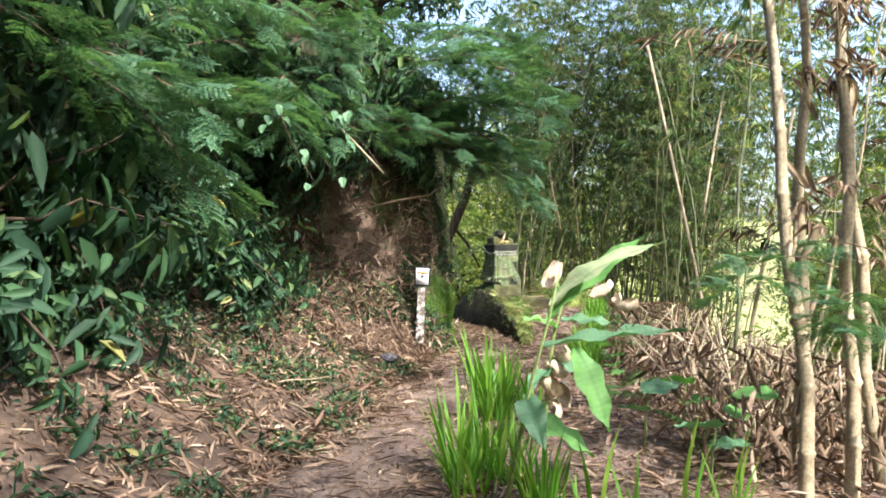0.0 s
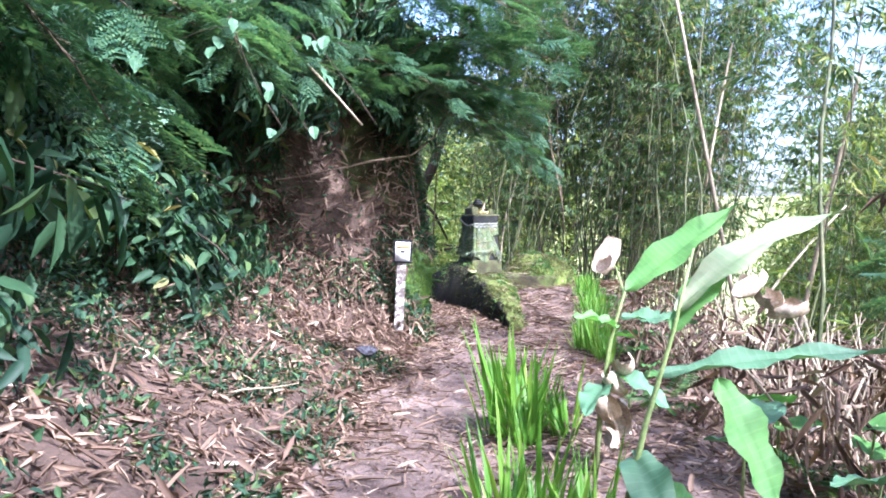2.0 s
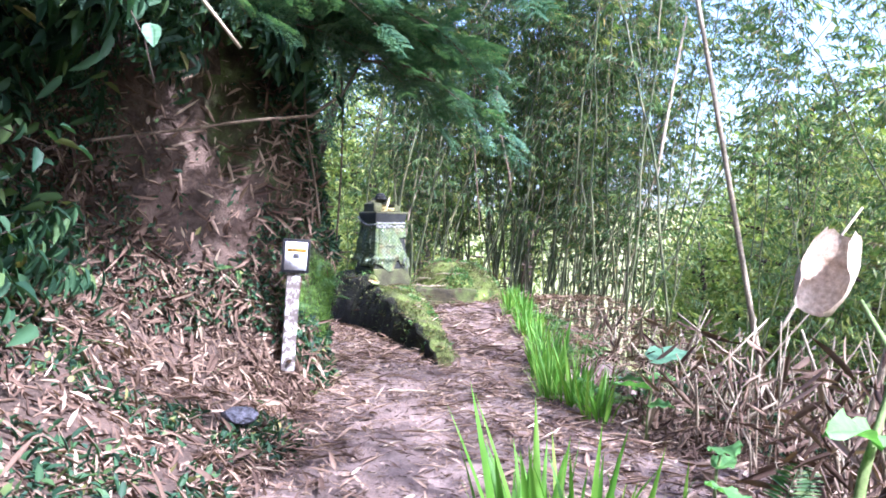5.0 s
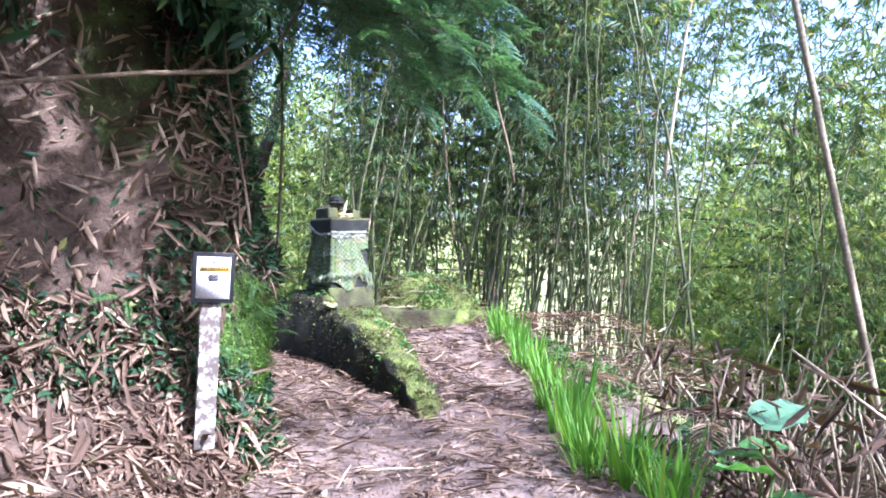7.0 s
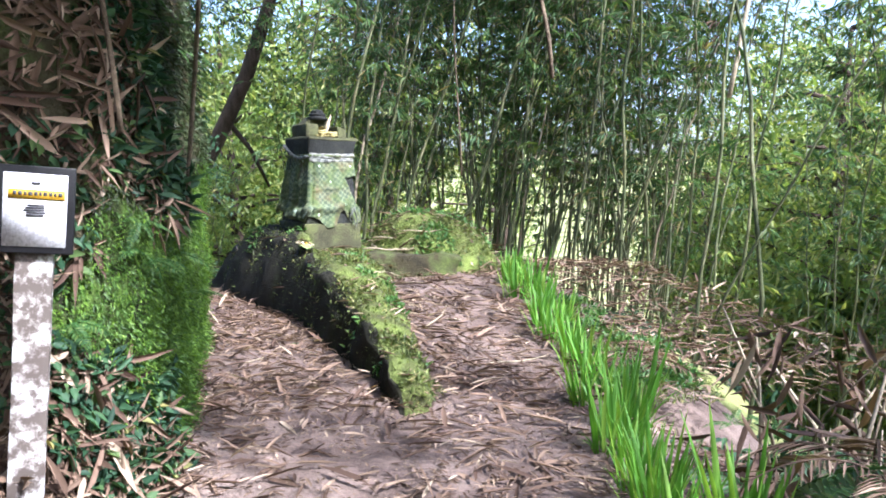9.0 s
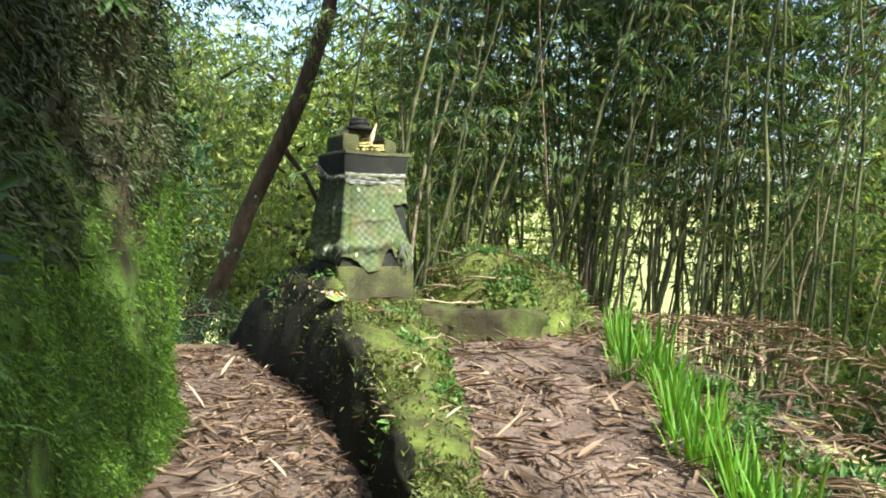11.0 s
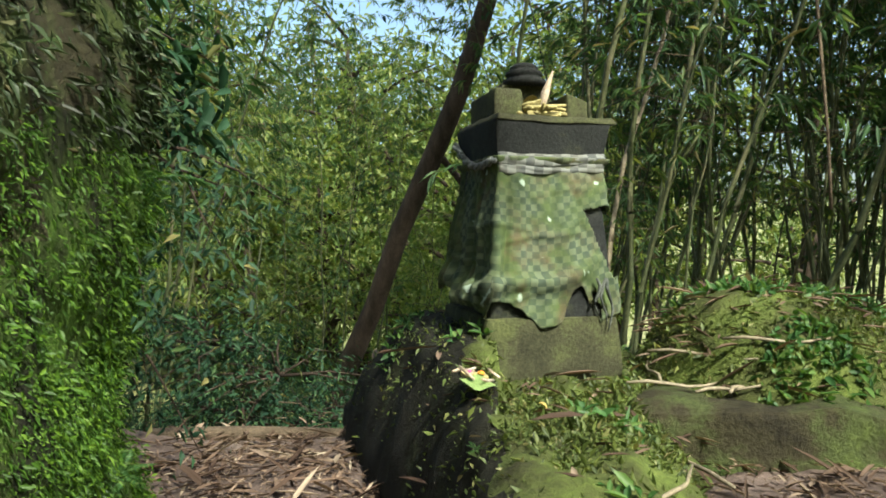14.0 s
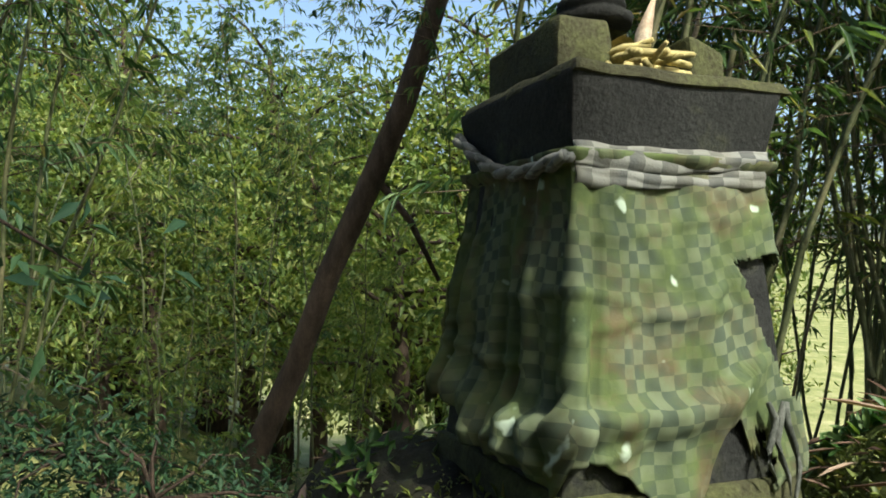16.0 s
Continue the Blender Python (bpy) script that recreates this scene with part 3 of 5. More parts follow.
def build_sign():
    s = empty_at("sign_post", pose(-0.39, 13.0, 0.25, 0, 3.2, 8) @ Matrix.Diagonal((0.93, 1, 0.975, 1)), "white peeling wooden post with a framed notice", "sign")
    part("post", rough_up(box_bm(0, 0, 0, 0.13, 0.05, 1.0, 0.006), 0.006, 8, 2, 4), post_mat(), s, "post with peeling white paint")
    b = part("board", box_bm(0, -0.042, 0.925, 0.27, 0.03, 0.315, 0.004), M_FRAME, s, "black framed board")
    part("notice", box_bm(0, -0.060, 0.95, 0.215, 0.006, 0.262), M_PAPER, b, "white printed notice")
    part("headline", box_bm(0.005, -0.0655, 1.122, 0.19, 0.004, 0.033), M_YELLOW, b, "yellow headline bar")
    bm = bmesh.new()
    x = -0.075
    for w in (0.012, 0.014, 0.01, 0.015, 0.012, 0.008, 0.014, 0.012, 0.01, 0.014):
        box_bm(x + w / 2, -0.068, 1.134, w, 0.003, 0.014, bm=bm)
        x += w + 0.005
    part("lettering", bm, M_INK, b, "dark unreadable lettering")
    bm = bmesh.new()
    for k in range(5):
        box_bm(0.0 + 0.004 * math.sin(k * 2), -0.066, 1.06 + 0.009 * k, 0.07 - 0.006 * abs(k - 2), 0.003, 0.006, bm=bm)
    part("print", bm, M_INK, b, "small dark print")
    part("mark", box_bm(0.0, -0.066, 1.175, 0.03, 0.003, 0.008), M_INK, b, "tiny dark mark")


build_sign()


# ---------------------------------------------------------------- bamboo
def build_bamboo(seed, height, lean, dry=False, leaves=330, leaf_from=0.22, rad=0.026, leaf=None):
    r = random.Random(seed)
    b = empty_at("bamboo", Matrix(), "tall leaning bamboo with narrow green leaves" if not dry else "dry pale leaning bamboo with few leaves", "bamboo", "bamboo thicket")
    n = 17
    az = r.uniform(0, 6.28)
    pts = []
    for i in range(n + 1):
        u = i / n
        d = lean * u ** 1.9
        pts.append(Vector((d * math.cos(az) + 0.03 * math.sin(i * 1.3 + seed), d * math.sin(az) + 0.03 * math.cos(i * 1.7), height * (u - 0.16 * u * u * lean / height))))
    line, rad_l = [], []
    for i in range(n):
        a, c = pts[i], pts[i + 1]
        k = rad * (1 - 0.8 * i / n)
        for f, q in ((0.0, 1.22), (0.06, 0.98), (0.94, 0.95)):
            line.append(a.lerp(c, f))
            rad_l.append(k * q)
    part("culm", tube_bm(line, rad_l, 5), M_CULM_DRY if dry else M_CULM, b)
    g = np.random.default_rng(seed)
    P, D, N, L, W = [], [], [], [], []
    twigs = bmesh.new()
    tw = max(4, leaves // 14)
    for _ in range(tw):
        u = leaf_from + (1 - leaf_from) * g.random() ** 0.52
        f = u * n
        i = min(int(f), n - 1)
        base = pts[i].lerp(pts[i + 1], f - i)
        a = g.random() * 6.28
        ln = g.uniform(0.35, 1.1) * (1.15 - 0.5 * u)
        end = base + Vector((math.cos(a) * ln, math.sin(a) * ln, g.uniform(-0.15, 0.5) * ln))
        mid = base.lerp(end, 0.5) + Vector((0, 0, 0.12 * ln))
        tube_bm([base, end], [0.005, 0.002], 3, twigs)
        for _ in range(14):
            q = g.uniform(0.2, 1.0)
            p = base.lerp(mid, q * 2) if q < 0.5 else mid.lerp(end, q * 2 - 1)
            P.append(p)
            D.append((math.cos(a) + g.normal() * 0.7, math.sin(a) + g.normal() * 0.7, -0.75 + g.normal() * 0.4))
            N.append((g.normal() * 0.5, g.normal() * 0.5, 1))
            L.append(g.uniform(0.11, 0.23))
            W.append(g.uniform(0.016, 0.03))
    tagged(part("branchwork", twigs, M_CULM_DRY if dry else M_TWIG, b), kind="stuff")
    me = leaf_mesh("leaves", np.array(P), np.array(D), np.array(N), np.array(L), np.array(W), leaf or (M_DRY if dry else M_BLEAF), droop=0.2, simple=True)
    stuff("foliage", me, b)
    return b


BAMBOO = [build_bamboo(100 + i, 8.0 + 0.8 * (i % 5), 0.8 + 0.7 * (i % 4), leaves=820, leaf_from=0.1, rad=0.019 + 0.004 * (i % 3)) for i in range(8)]
DRY = [build_bamboo(200 + i, 5.5 + 1.3 * i, 0.9 + 0.5 * i, True, 60 + 40 * i, 0.4, 0.022) for i in range(3)]
# same bamboo, its leaves painted as if the sun shone through
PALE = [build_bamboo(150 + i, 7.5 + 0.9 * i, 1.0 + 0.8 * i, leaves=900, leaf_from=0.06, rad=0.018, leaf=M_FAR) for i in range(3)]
THICK = build_bamboo(300, 8.0, 0.3, True, 420, 0.1, 0.06)


def plant_bamboo():
    r = random.Random(11)
    spots = []
    for _ in range(26):                      # clumps along the verge
        y = r.uniform(8.0, 24)
        if 12.5 < y < 18 and r.random() < 0.5:
            continue
        cx = float(edge_x(y)) + 1.6 + 4.2 * r.random() ** 1.5
        for _ in range(r.randint(2, 5)):
            spots.append((cx + r.gauss(0, 0.2), y + r.gauss(0, 0.2)))
    for _ in range(9):                       # further down the slope
        y = r.uniform(13, 23)
        cx = float(edge_x(y)) + r.uniform(5.0, 8.5)
        for _ in range(r.randint(2, 4)):
            spots.append((cx + r.gauss(0, 0.3), y + r.gauss(0, 0.3)))
    for _ in range(128):                     # behind the shrine
        spots.append((0.9 + 6.5 * r.random(), 20.8 + 5.5 * r.random() ** 1.2))
    for _ in range(80):
        q = (r.uniform(-8.5, 1.0), r.uniform(23.5, 34))
        if not (-2.4 < q[0] and q[1] < 28.2) and r.random() < (0.5 if q[0] < -4.0 else 0.3):
            spots.append(q)
    for _ in range(16):                      # dark stand in the hollow past the end of the bank
        spots.append((r.uniform(-5.5, -2.2), r.uniform(20.0, 23.0)))
    first = set()
    for x, y in spots:
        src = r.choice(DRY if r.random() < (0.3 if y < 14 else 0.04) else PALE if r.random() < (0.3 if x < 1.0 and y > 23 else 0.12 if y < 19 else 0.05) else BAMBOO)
        m = pose(x, y, float(ground_z(x, y)) - 0.08, r.uniform(-9, 7), r.gauss(6, 7), 0) @ pose(0, 0, 0, 0, 0, r.uniform(0, 360))
        if src.name not in first:
            first.add(src.name)
            src.matrix_world = m
        else:
            copy_thing(src, m @ Matrix.Scale(r.uniform(0.75, 1.2), 4))
    spots = [(2.75, 6.3), (3.15, 6.5), (3.35, 6.0), (3.6, 7.0), (3.0, 7.1), (3.9, 6.4)]
    for k, (x, y) in enumerate(spots):
        m = pose(x, y, -0.3, 2 * k - 3, 1.5 * k - 2, 80 * k)
        if k:
            copy_thing(THICK, m)
        else:
            THICK.matrix_world = m


plant_bamboo()


# ---------------------------------------------------------------- shrubs on the bank
def build_shrub(seed, size, n, leaf_l, leaf_w, mat=None, label="dense dark green leafy shrub hanging from the bank", droop_dir=-0.5):
    g = np.random.default_rng(seed)
    s = empty_at("shrub", Matrix(), label, "shrub", "bank shrubs")
    bm = bmesh.new()
    P, D, N, L, W = [], [], [], [], []
    stems = 16
    per = n // stems
    for k in range(stems):
        d = g.normal(size=3)
        d[2] = abs(d[2]) * 0.6 - 0.15
        d /= np.linalg.norm(d)
        ln = size * g.uniform(0.6, 1.15)
        pts = [Vector((0, 0, 0))]
        for q in (0.3, 0.6, 1.0):
            pts.append(Vector(d * ln * q) + Vector((g.normal() * 0.06, g.normal() * 0.06, -0.35 * size * q * q)))
        tube_bm(pts, [0.012, 0.009, 0.006, 0.002], 4, bm)
        for _ in range(per):
            q = g.uniform(0.25, 1.0) ** 0.8 * 3
            i = min(int(q), 2)
            p = pts[i].lerp(pts[i + 1], q - i) + Vector(g.normal(size=3) * 0.07 * size)
            P.append(p)
            a = g.random() * 6.28
            D.append((math.cos(a) + d[0] * 0.7, math.sin(a) + d[1] * 0.7, droop_dir + g.normal() * 0.35))
            N.append((d[0] * 0.5 + g.normal() * 0.35, d[1] * 0.5 + g.normal() * 0.35, 0.8))
            k2 = g.uniform(0.6, 1.25)
            L.append(leaf_l * k2)
            W.append(leaf_w * k2 * g.uniform(0.8, 1.2))
    tagged(part("branchwork", bm, M_BARK, s), kind="stuff")
    stuff("foliage", leaf_mesh("foliage", np.array(P), np.array(D), np.array(N), np.array(L), np.array(W), mat or M_LEAF, simple=n > 1000), s)
    return s


SHRUBS = [build_shrub(1, 0.9, 680, 0.125, 0.044), build_shrub(2, 1.0, 720, 0.11, 0.046), build_shrub(3, 0.85, 640, 0.155, 0.046), build_shrub(4, 1.1, 1300, 0.07, 0.022), build_shrub(5, 0.95, 640, 0.135, 0.058), build_shrub(6, 1.0, 560, 0.2, 0.058, droop_dir=-1.5, label="shrub with long drooping dark green leaves on the bank"), build_shrub(7, 0.9, 480, 0.22, 0.075, droop_dir=-1.3, label="shrub with long drooping dark green leaves on the bank")]


def bank_at(u, v):
    """Point and outward normal of the bank: u along the foot in index, v up the profile."""
    i, j = int(u * (BANK_P.shape[0] - 1)), int(v * (BANK_P.shape[1] - 1))
    n = BANK_N[i, j]
    return BANK_P[i, j], n


def place(src, m, used):
    """The first use sets the thing itself, later ones copy it."""
    if src.name in used:
        return copy_thing(src, m)
    used.add(src.name)
    src.matrix_basis = m
    return src


USED = set()


def plant_shrubs():
    r = random.Random(4)
    count = tries = 0
    while count < 150 and tries < 9000:
        tries += 1
        p, n = bank_at(r.uniform(0.05, 0.95), r.uniform(0.2, 0.95))
        if p[1] < -3 or p[2] < 1.5 + 0.6 * r.random() - 0.4 * (p[1] < 7 or p[1] > 17.6):
            continue
        if 17.6 > p[1] > 10.8 and p[2] < 2.5 or 17.6 > p[1] > 13.2 and p[2] < 3.7:
            continue
        m = pose(p[0] + 0.15, p[1], p[2], r.uniform(-20, 20), r.uniform(5, 50), r.uniform(-40, 40))
        place(r.choice(SHRUBS[:4:3] if p[1] > 12.5 else SHRUBS[:5] if p[1] > 8.5 else SHRUBS[2:]), m @ Matrix.Scale(r.uniform(1.05, 1.55) if p[1] < 12.0 else r.uniform(0.7, 1.0), 4), USED)
        count += 1
    for k in range(18):                                   # hanging over the steep face before the bend
        y = 10.4 + 3.6 * k / 17
        x = float(np.interp(y, [10.4, 12, 13.2, 14], [-2.6, -1.7, -0.75, -0.35])) + r.uniform(-0.15, 0.1)
        m = pose(x, y, 3.1 + 1.6 * r.random(), r.uniform(-20, 20), r.uniform(20, 60), r.uniform(-40, 40))
        place(r.choice(SHRUBS), m @ Matrix.Scale(r.uniform(0.7, 0.95), 4), USED)
    for k in range(150):                                   # straggling lower down the bank
        u = r.uniform(0.1, 0.42)
        p, n = bank_at(u, r.uniform(0.22, 0.62))
        if not 2.0 < p[1] < 12.8 or not 0.9 < p[2] < 3.2 or r.random() > 0.35 + 0.4 * (p[2] - 0.9):
            continue
        m = pose(p[0] + 0.06, p[1], p[2], r.uniform(-20, 20), r.uniform(30, 80), r.uniform(-40, 40))
        place(r.choice(SHRUBS), m @ Matrix.Scale(r.uniform(0.4, 0.8), 4), USED)
    for k in range(9):                                    # over the end of the bank, above the view, added to shade the hollow
        m = pose(r.uniform(-0.9, 0.1), r.uniform(16.8, 18.3), r.uniform(3.3, 4.6), r.uniform(-20, 20), r.uniform(10, 50), r.uniform(-40, 90))
        place(SHRUBS[3], m @ Matrix.Scale(r.uniform(0.9, 1.2), 4), USED)
    # dense dark bushes in the hollow past the end of the bank, and undergrowth below the bamboo
    for _ in range(30):
        x, y = r.uniform(-5.0, -0.6), r.uniform(20.8, 24.5)
        m = pose(x, y, float(ground_z(x, y)) + 1.3 * r.random() ** 1.5, r.uniform(-20, 20), r.uniform(-20, 20), r.uniform(0, 360))
        place(SHRUBS[3], m @ Matrix.Scale(r.uniform(0.9, 1.3), 4), USED)
    for _ in range(15):
        y = r.uniform(9, 24)
        x = float(edge_x(y)) + r.uniform(1.2, 6)
        m = pose(x, y, float(ground_z(x, y)) + 0.1, r.uniform(-15, 15), r.uniform(-15, 15), r.uniform(0, 360))
        place(r.choice(SHRUBS), m @ Matrix.Scale(r.uniform(0.5, 0.95), 4), USED)


plant_shrubs()


# ---------------------------------------------------------------- litter and small growth
def surf_frames(P, N, flat=0.3):
    n = len(P)
    D = rng.normal(size=(n, 3))
    N = unit(N + rng.normal(size=(n, 3)) * flat)
    D = unit(D - N * (D * N).sum(1, keepdims=True))
    return D, N


def height_any(x, y):
    x, y = np.asarray(x, float), np.asarray(y, float)
    z = ground_z(x, y)
    on = (y > 14.5) & (y < 20.8)
    z = np.where(on, np.maximum(z, ridge_z(x, y)), z)
    r = np.hypot((x - 2.6) / 0.95, (y - 19.0) / 0.85)
    return np.where(r < 1, np.maximum(z, 0.2 + 0.84 * (1 - np.clip(r, 0, 1) ** 3.2) - 0.1 * (x - 2.4)), z)


def patch(x, y, f, seed=0.0):
    return np.array([noise.noise(Vector((a * f, b * f, seed))) for a, b in zip(x, y)])


def bank_sample(n, ulo=0.0, uhi=1.0, vhi=1.0):
    u = rng.integers(int(ulo * BANK_P.shape[0]), int(uhi * BANK_P.shape[0]), n)
    v = rng.integers(0, int(vhi * BANK_P.shape[1]), n)
    P, N = BANK_P[u, v], BANK_N[u, v]
    return P + rng.normal(size=P.shape) * 0.03, np.where(N[:, :1] < -0.3, -N, N)


def litter():
    n = 44000
    y = rng.uniform(2, 21, n)
    x = rng.uniform(-2.2, 4.2, n) + np.interp(y, [0, 13, 20], [0.2, 1.0, 1.3])
    cen = np.interp(y, [0, 6, 9, 12, 14], [-0.3, -0.5, -0.1, 0.6, 0.7])
    bare = np.exp(-((x - cen) / 0.42) ** 2) * (y < 14.5)
    keep = rng.random(n) < (1 - 0.8 * bare) * (0.45 + 1.4 * np.clip(patch(x, y, 0.9) + 0.2, 0, 0.6))
    keep &= (height_any(x, y) < ground_z(x, y) + 0.1) | (rng.random(n) < np.where(x > 1.9, 0.8, 0.15))
    x, y = x[keep], y[keep]
    P = np.stack([x, y, height_any(x, y) + 0.025 + 0.02 * rng.random(len(x))], -1)
    D, N = surf_frames(P, np.array([[0, 0, 1.0]]), 0.22)
    k = rng.random(len(P)) ** 2.2
    me = leaf_mesh("leaf_litter", P, D, N, 0.07 + 0.22 * k, 0.014 + 0.03 * k * rng.random(len(P)), M_DRY, fold=0.2, droop=0.06)
    tagged(new("leaf_litter", me), "scattered dry bamboo leaves on the path", "leaf litter", kind="stuff")
    n = 26000
    y = rng.uniform(4, 19.7, n)
    x = rng.uniform(-1.6, 2.6, n) + np.interp(y, [0, 13, 20], [0.0, 0.7, 1.0])
    P = np.stack([x, y, ground_z(x, y) + 0.015 + 0.025 * rng.random(n)], -1)
    P = P[height_any(x, y) < ground_z(x, y) + 0.05]
    D, N = surf_frames(P, np.array([[0, 0, 1.0]]), 0.3)
    me = leaf_mesh("leaf_crumbs", P, D, N, rng.uniform(0.015, 0.06, len(P)), rng.uniform(0.005, 0.016, len(P)), M_CRUMB, simple=True)
    tagged(new("leaf_crumbs", me), "crumbled brown leaf scraps trodden into the path", "leaf litter", kind="stuff")
    P, N = bank_sample(100000, vhi=0.66)
    ok = (P[:, 1] > -1) & (P[:, 2] < 3.3) & (rng.random(len(P)) < np.where(P[:, 2] < 1.2, 0.9, 0.6))
    ok &= ~((P[:, 1] > 13.9) & (P[:, 0] > -2)) & (~moss_zone(P) | (P[:, 2] < 0.35))
    P, N = P[ok], N[ok]
    D, N2 = surf_frames(P, N, 0.45)
    D[:, 2] -= 0.35
    k = rng.random(len(P)) ** 1.8
    me = leaf_mesh("bank_litter", P + N * 0.03, D, N2, 0.07 + 0.22 * k, 0.014 + 0.034 * k * rng.random(len(P)), M_DRY, fold=0.25, droop=0.1)
    tagged(new("bank_litter", me), "dry bamboo leaves caught on the earth bank", "leaf litter", kind="stuff")
    P, N = bank_sample(60000, 0.3, 0.62, 0.62)
    ok = (P[:, 1] > 7.0) & (P[:, 1] < 13.2) & (P[:, 2] > 0.7) & (P[:, 2] < 3.6) & (rng.random(len(P)) < 0.25 + 0.5 * np.clip(patch(P[:, 1], P[:, 2], 2.2, 5), 0, 1))
    P, N = P[ok], N[ok]
    D = rng.normal(size=P.shape) * 0.8 + N * 0.5 + np.array([0, 0, -0.9])
    k = rng.random(len(P)) ** 1.5
    me = leaf_mesh("hanging_dead_leaves", P + N * 0.05, D, N + rng.normal(size=P.shape) * 0.6, 0.06 + 0.2 * k, 0.01 + 0.032 * k, M_DEAD, fold=0.25, droop=0.1)
    tagged(new("hanging_dead_leaves", me), "dark dead leaves and rootlets hanging on the steep bank", "dead leaves", kind="stuff")
    # green weeds in patches
    P, N = bank_sample(80000, vhi=0.64)
    ok = (P[:, 1] > 0) & (P[:, 2] < 3.0) & (patch(P[:, 0] + P[:, 2], P[:, 1], 1.3, 4) > np.where((P[:, 1] > 8) & (P[:, 2] > 0.6), -0.28, 0.03)) & (P[:, 1] < 14.2) & (~moss_zone(P) | (P[:, 2] < 0.5))
    P, N = P[ok], N[ok]
    D = rng.normal(size=P.shape) + N * 1.0
    me = leaf_mesh("bank_weeds", P + N * 0.04, D, N + rng.normal(size=P.shape) * 0.5 + np.array([0, 0, 0.6]), rng.uniform(0.03, 0.11, len(P)), rng.uniform(0.015, 0.045, len(P)), M_LEAF)
    tagged(new("bank_weeds", me), "small green weeds growing through dry leaves", "weeds", kind="stuff")
    # moss and tiny ferns on the end of the bank
    P, N = bank_sample(620000, 0.38, 0.98, 0.66)
    ok = (moss_zone(P) | (P[:, 1] > 13.9)) & (P[:, 0] > -1.6) & (P[:, 2] < 3.6)
    run = P[:, 1] - P[:, 0]
    low = P[:, 2] < 1.35 + 0.7 * patch(run * 2.5, P[:, 2], 1.0, 2)
    crack = patch(run * 5, P[:, 2] * 0.7, 1.0, 9)
    ok &= (low | (rng.random(len(P)) < 0.6)) & (crack > -0.42 + 0.25 * (P[:, 2] > 1.0)) & (patch(run, P[:, 2], 3.0, 9) > -0.5)
    P, N, low = P[ok], N[ok], low[ok]
    D = rng.normal(size=P.shape) * 0.6 + N * 0.9 + np.array([0, 0, -0.9])
    for name, sel, mat, txt in (("bank_moss", low, M_MOSSTUFT, "thick bright green moss hanging on the bank"), ("bank_growth", ~low, M_DAMP, "dark small growth and roots high on the bank")):
        q = P[sel]
        k = rng.random(len(q)) ** 3
        me = leaf_mesh(name, q + N[sel] * 0.01, D[sel], N[sel] + rng.normal(size=q.shape) * 0.3, (0.009 if sel is low else 0.014) + (0.03 if sel is low else 0.06) * k, 0.004 + (0.008 if sel is low else 0.014) * k, mat, simple=True)
        tagged(new(name, me), txt, "moss", kind="stuff")
    # moss on the ridge and the mound
    n = 150000
    y, x = rng.uniform(14.5, 19.9, n), rng.uniform(0.1, 3.6, n)
    z = height_any(x, y)
    on = z > ground_z(x, y) + 0.03
    on &= patch(x, y, 2.2, 3) > -0.45
    # few tufts on the cut side, so its painted shade shows
    on &= (ridge_side(x, y) > 0.2 + 0.5 * np.clip((y - 18.3), 0, 1)) | (rng.random(n) < 0.18)
    x, y, z = x[on], y[on], z[on]
    P = np.stack([x, y, z], -1)
    D = rng.normal(size=P.shape) + np.array([-0.2, 0, 0.5])
    k = rng.random(len(P)) ** 4
    me = leaf_mesh("ridge_moss", P, D, np.array([[0, 0, 1.0]]) + rng.normal(size=P.shape) * 0.5, 0.012 + 0.05 * k, 0.005 + 0.016 * k, M_RIDGE, simple=True)
    tagged(new("ridge_moss", me), "moss and tiny weeds on the earth ridge", "moss", kind="stuff")


M_DEAD = leaf_mat("dead_leaf", [(0.0, (0.05, 0.034, 0.024)), (0.5, (0.12, 0.078, 0.056)), (0.85, (0.2, 0.14, 0.1)), (1.0, (0.34, 0.26, 0.18))], 0.15, 0.8, 0.15)
M_RIDGE = leaf_mat("ridge_growth", [(0.0, (0.05, 0.07, 0.018)), (0.5, (0.11, 0.15, 0.035)), (0.85, (0.17, 0.21, 0.05)), (1.0, (0.32, 0.28, 0.13))], 0.3)
def ridge_weeds():
    n = 45000
    y, x = rng.uniform(14.6, 19.9, n), rng.uniform(0.1, 3.7, n)
    on = (height_any(x, y) > ground_z(x, y) + 0.05) & (patch(x, y, 2.6, 7) > np.where(x > 1.95, 0.0, 0.3)) & (rng.random(n) < np.where(x > 1.95, 1.0, 0.37))
    x, y = x[on], y[on]
    P = np.stack([x, y, height_any(x, y) + 0.02], -1)
    D = rng.normal(size=P.shape) + np.array([0, -0.3, 0.7])
    me = leaf_mesh("ridge_weeds", P, D, np.array([[0, -0.3, 1.0]]) + rng.normal(size=P.shape) * 0.4, rng.uniform(0.03, 0.085, len(P)), rng.uniform(0.014, 0.035, len(P)), M_WEED)
    tagged(new("ridge_weeds", me), "small green weeds on the mossy ridge and mound", "weeds", kind="stuff")


M_WEED = leaf_mat("weed_leaf", [(0.0, (0.04, 0.11, 0.03)), (0.6, (0.08, 0.18, 0.045)), (1.0, (0.15, 0.25, 0.06))], 0.35)
ridge_weeds()
M_CRUMB = leaf_mat("leaf_crumb", [(0.0, (0.08, 0.05, 0.035)), (0.6, (0.2, 0.14, 0.1)), (1.0, (0.4, 0.31, 0.23))], 0.05, 0.85, 0.1)
litter()


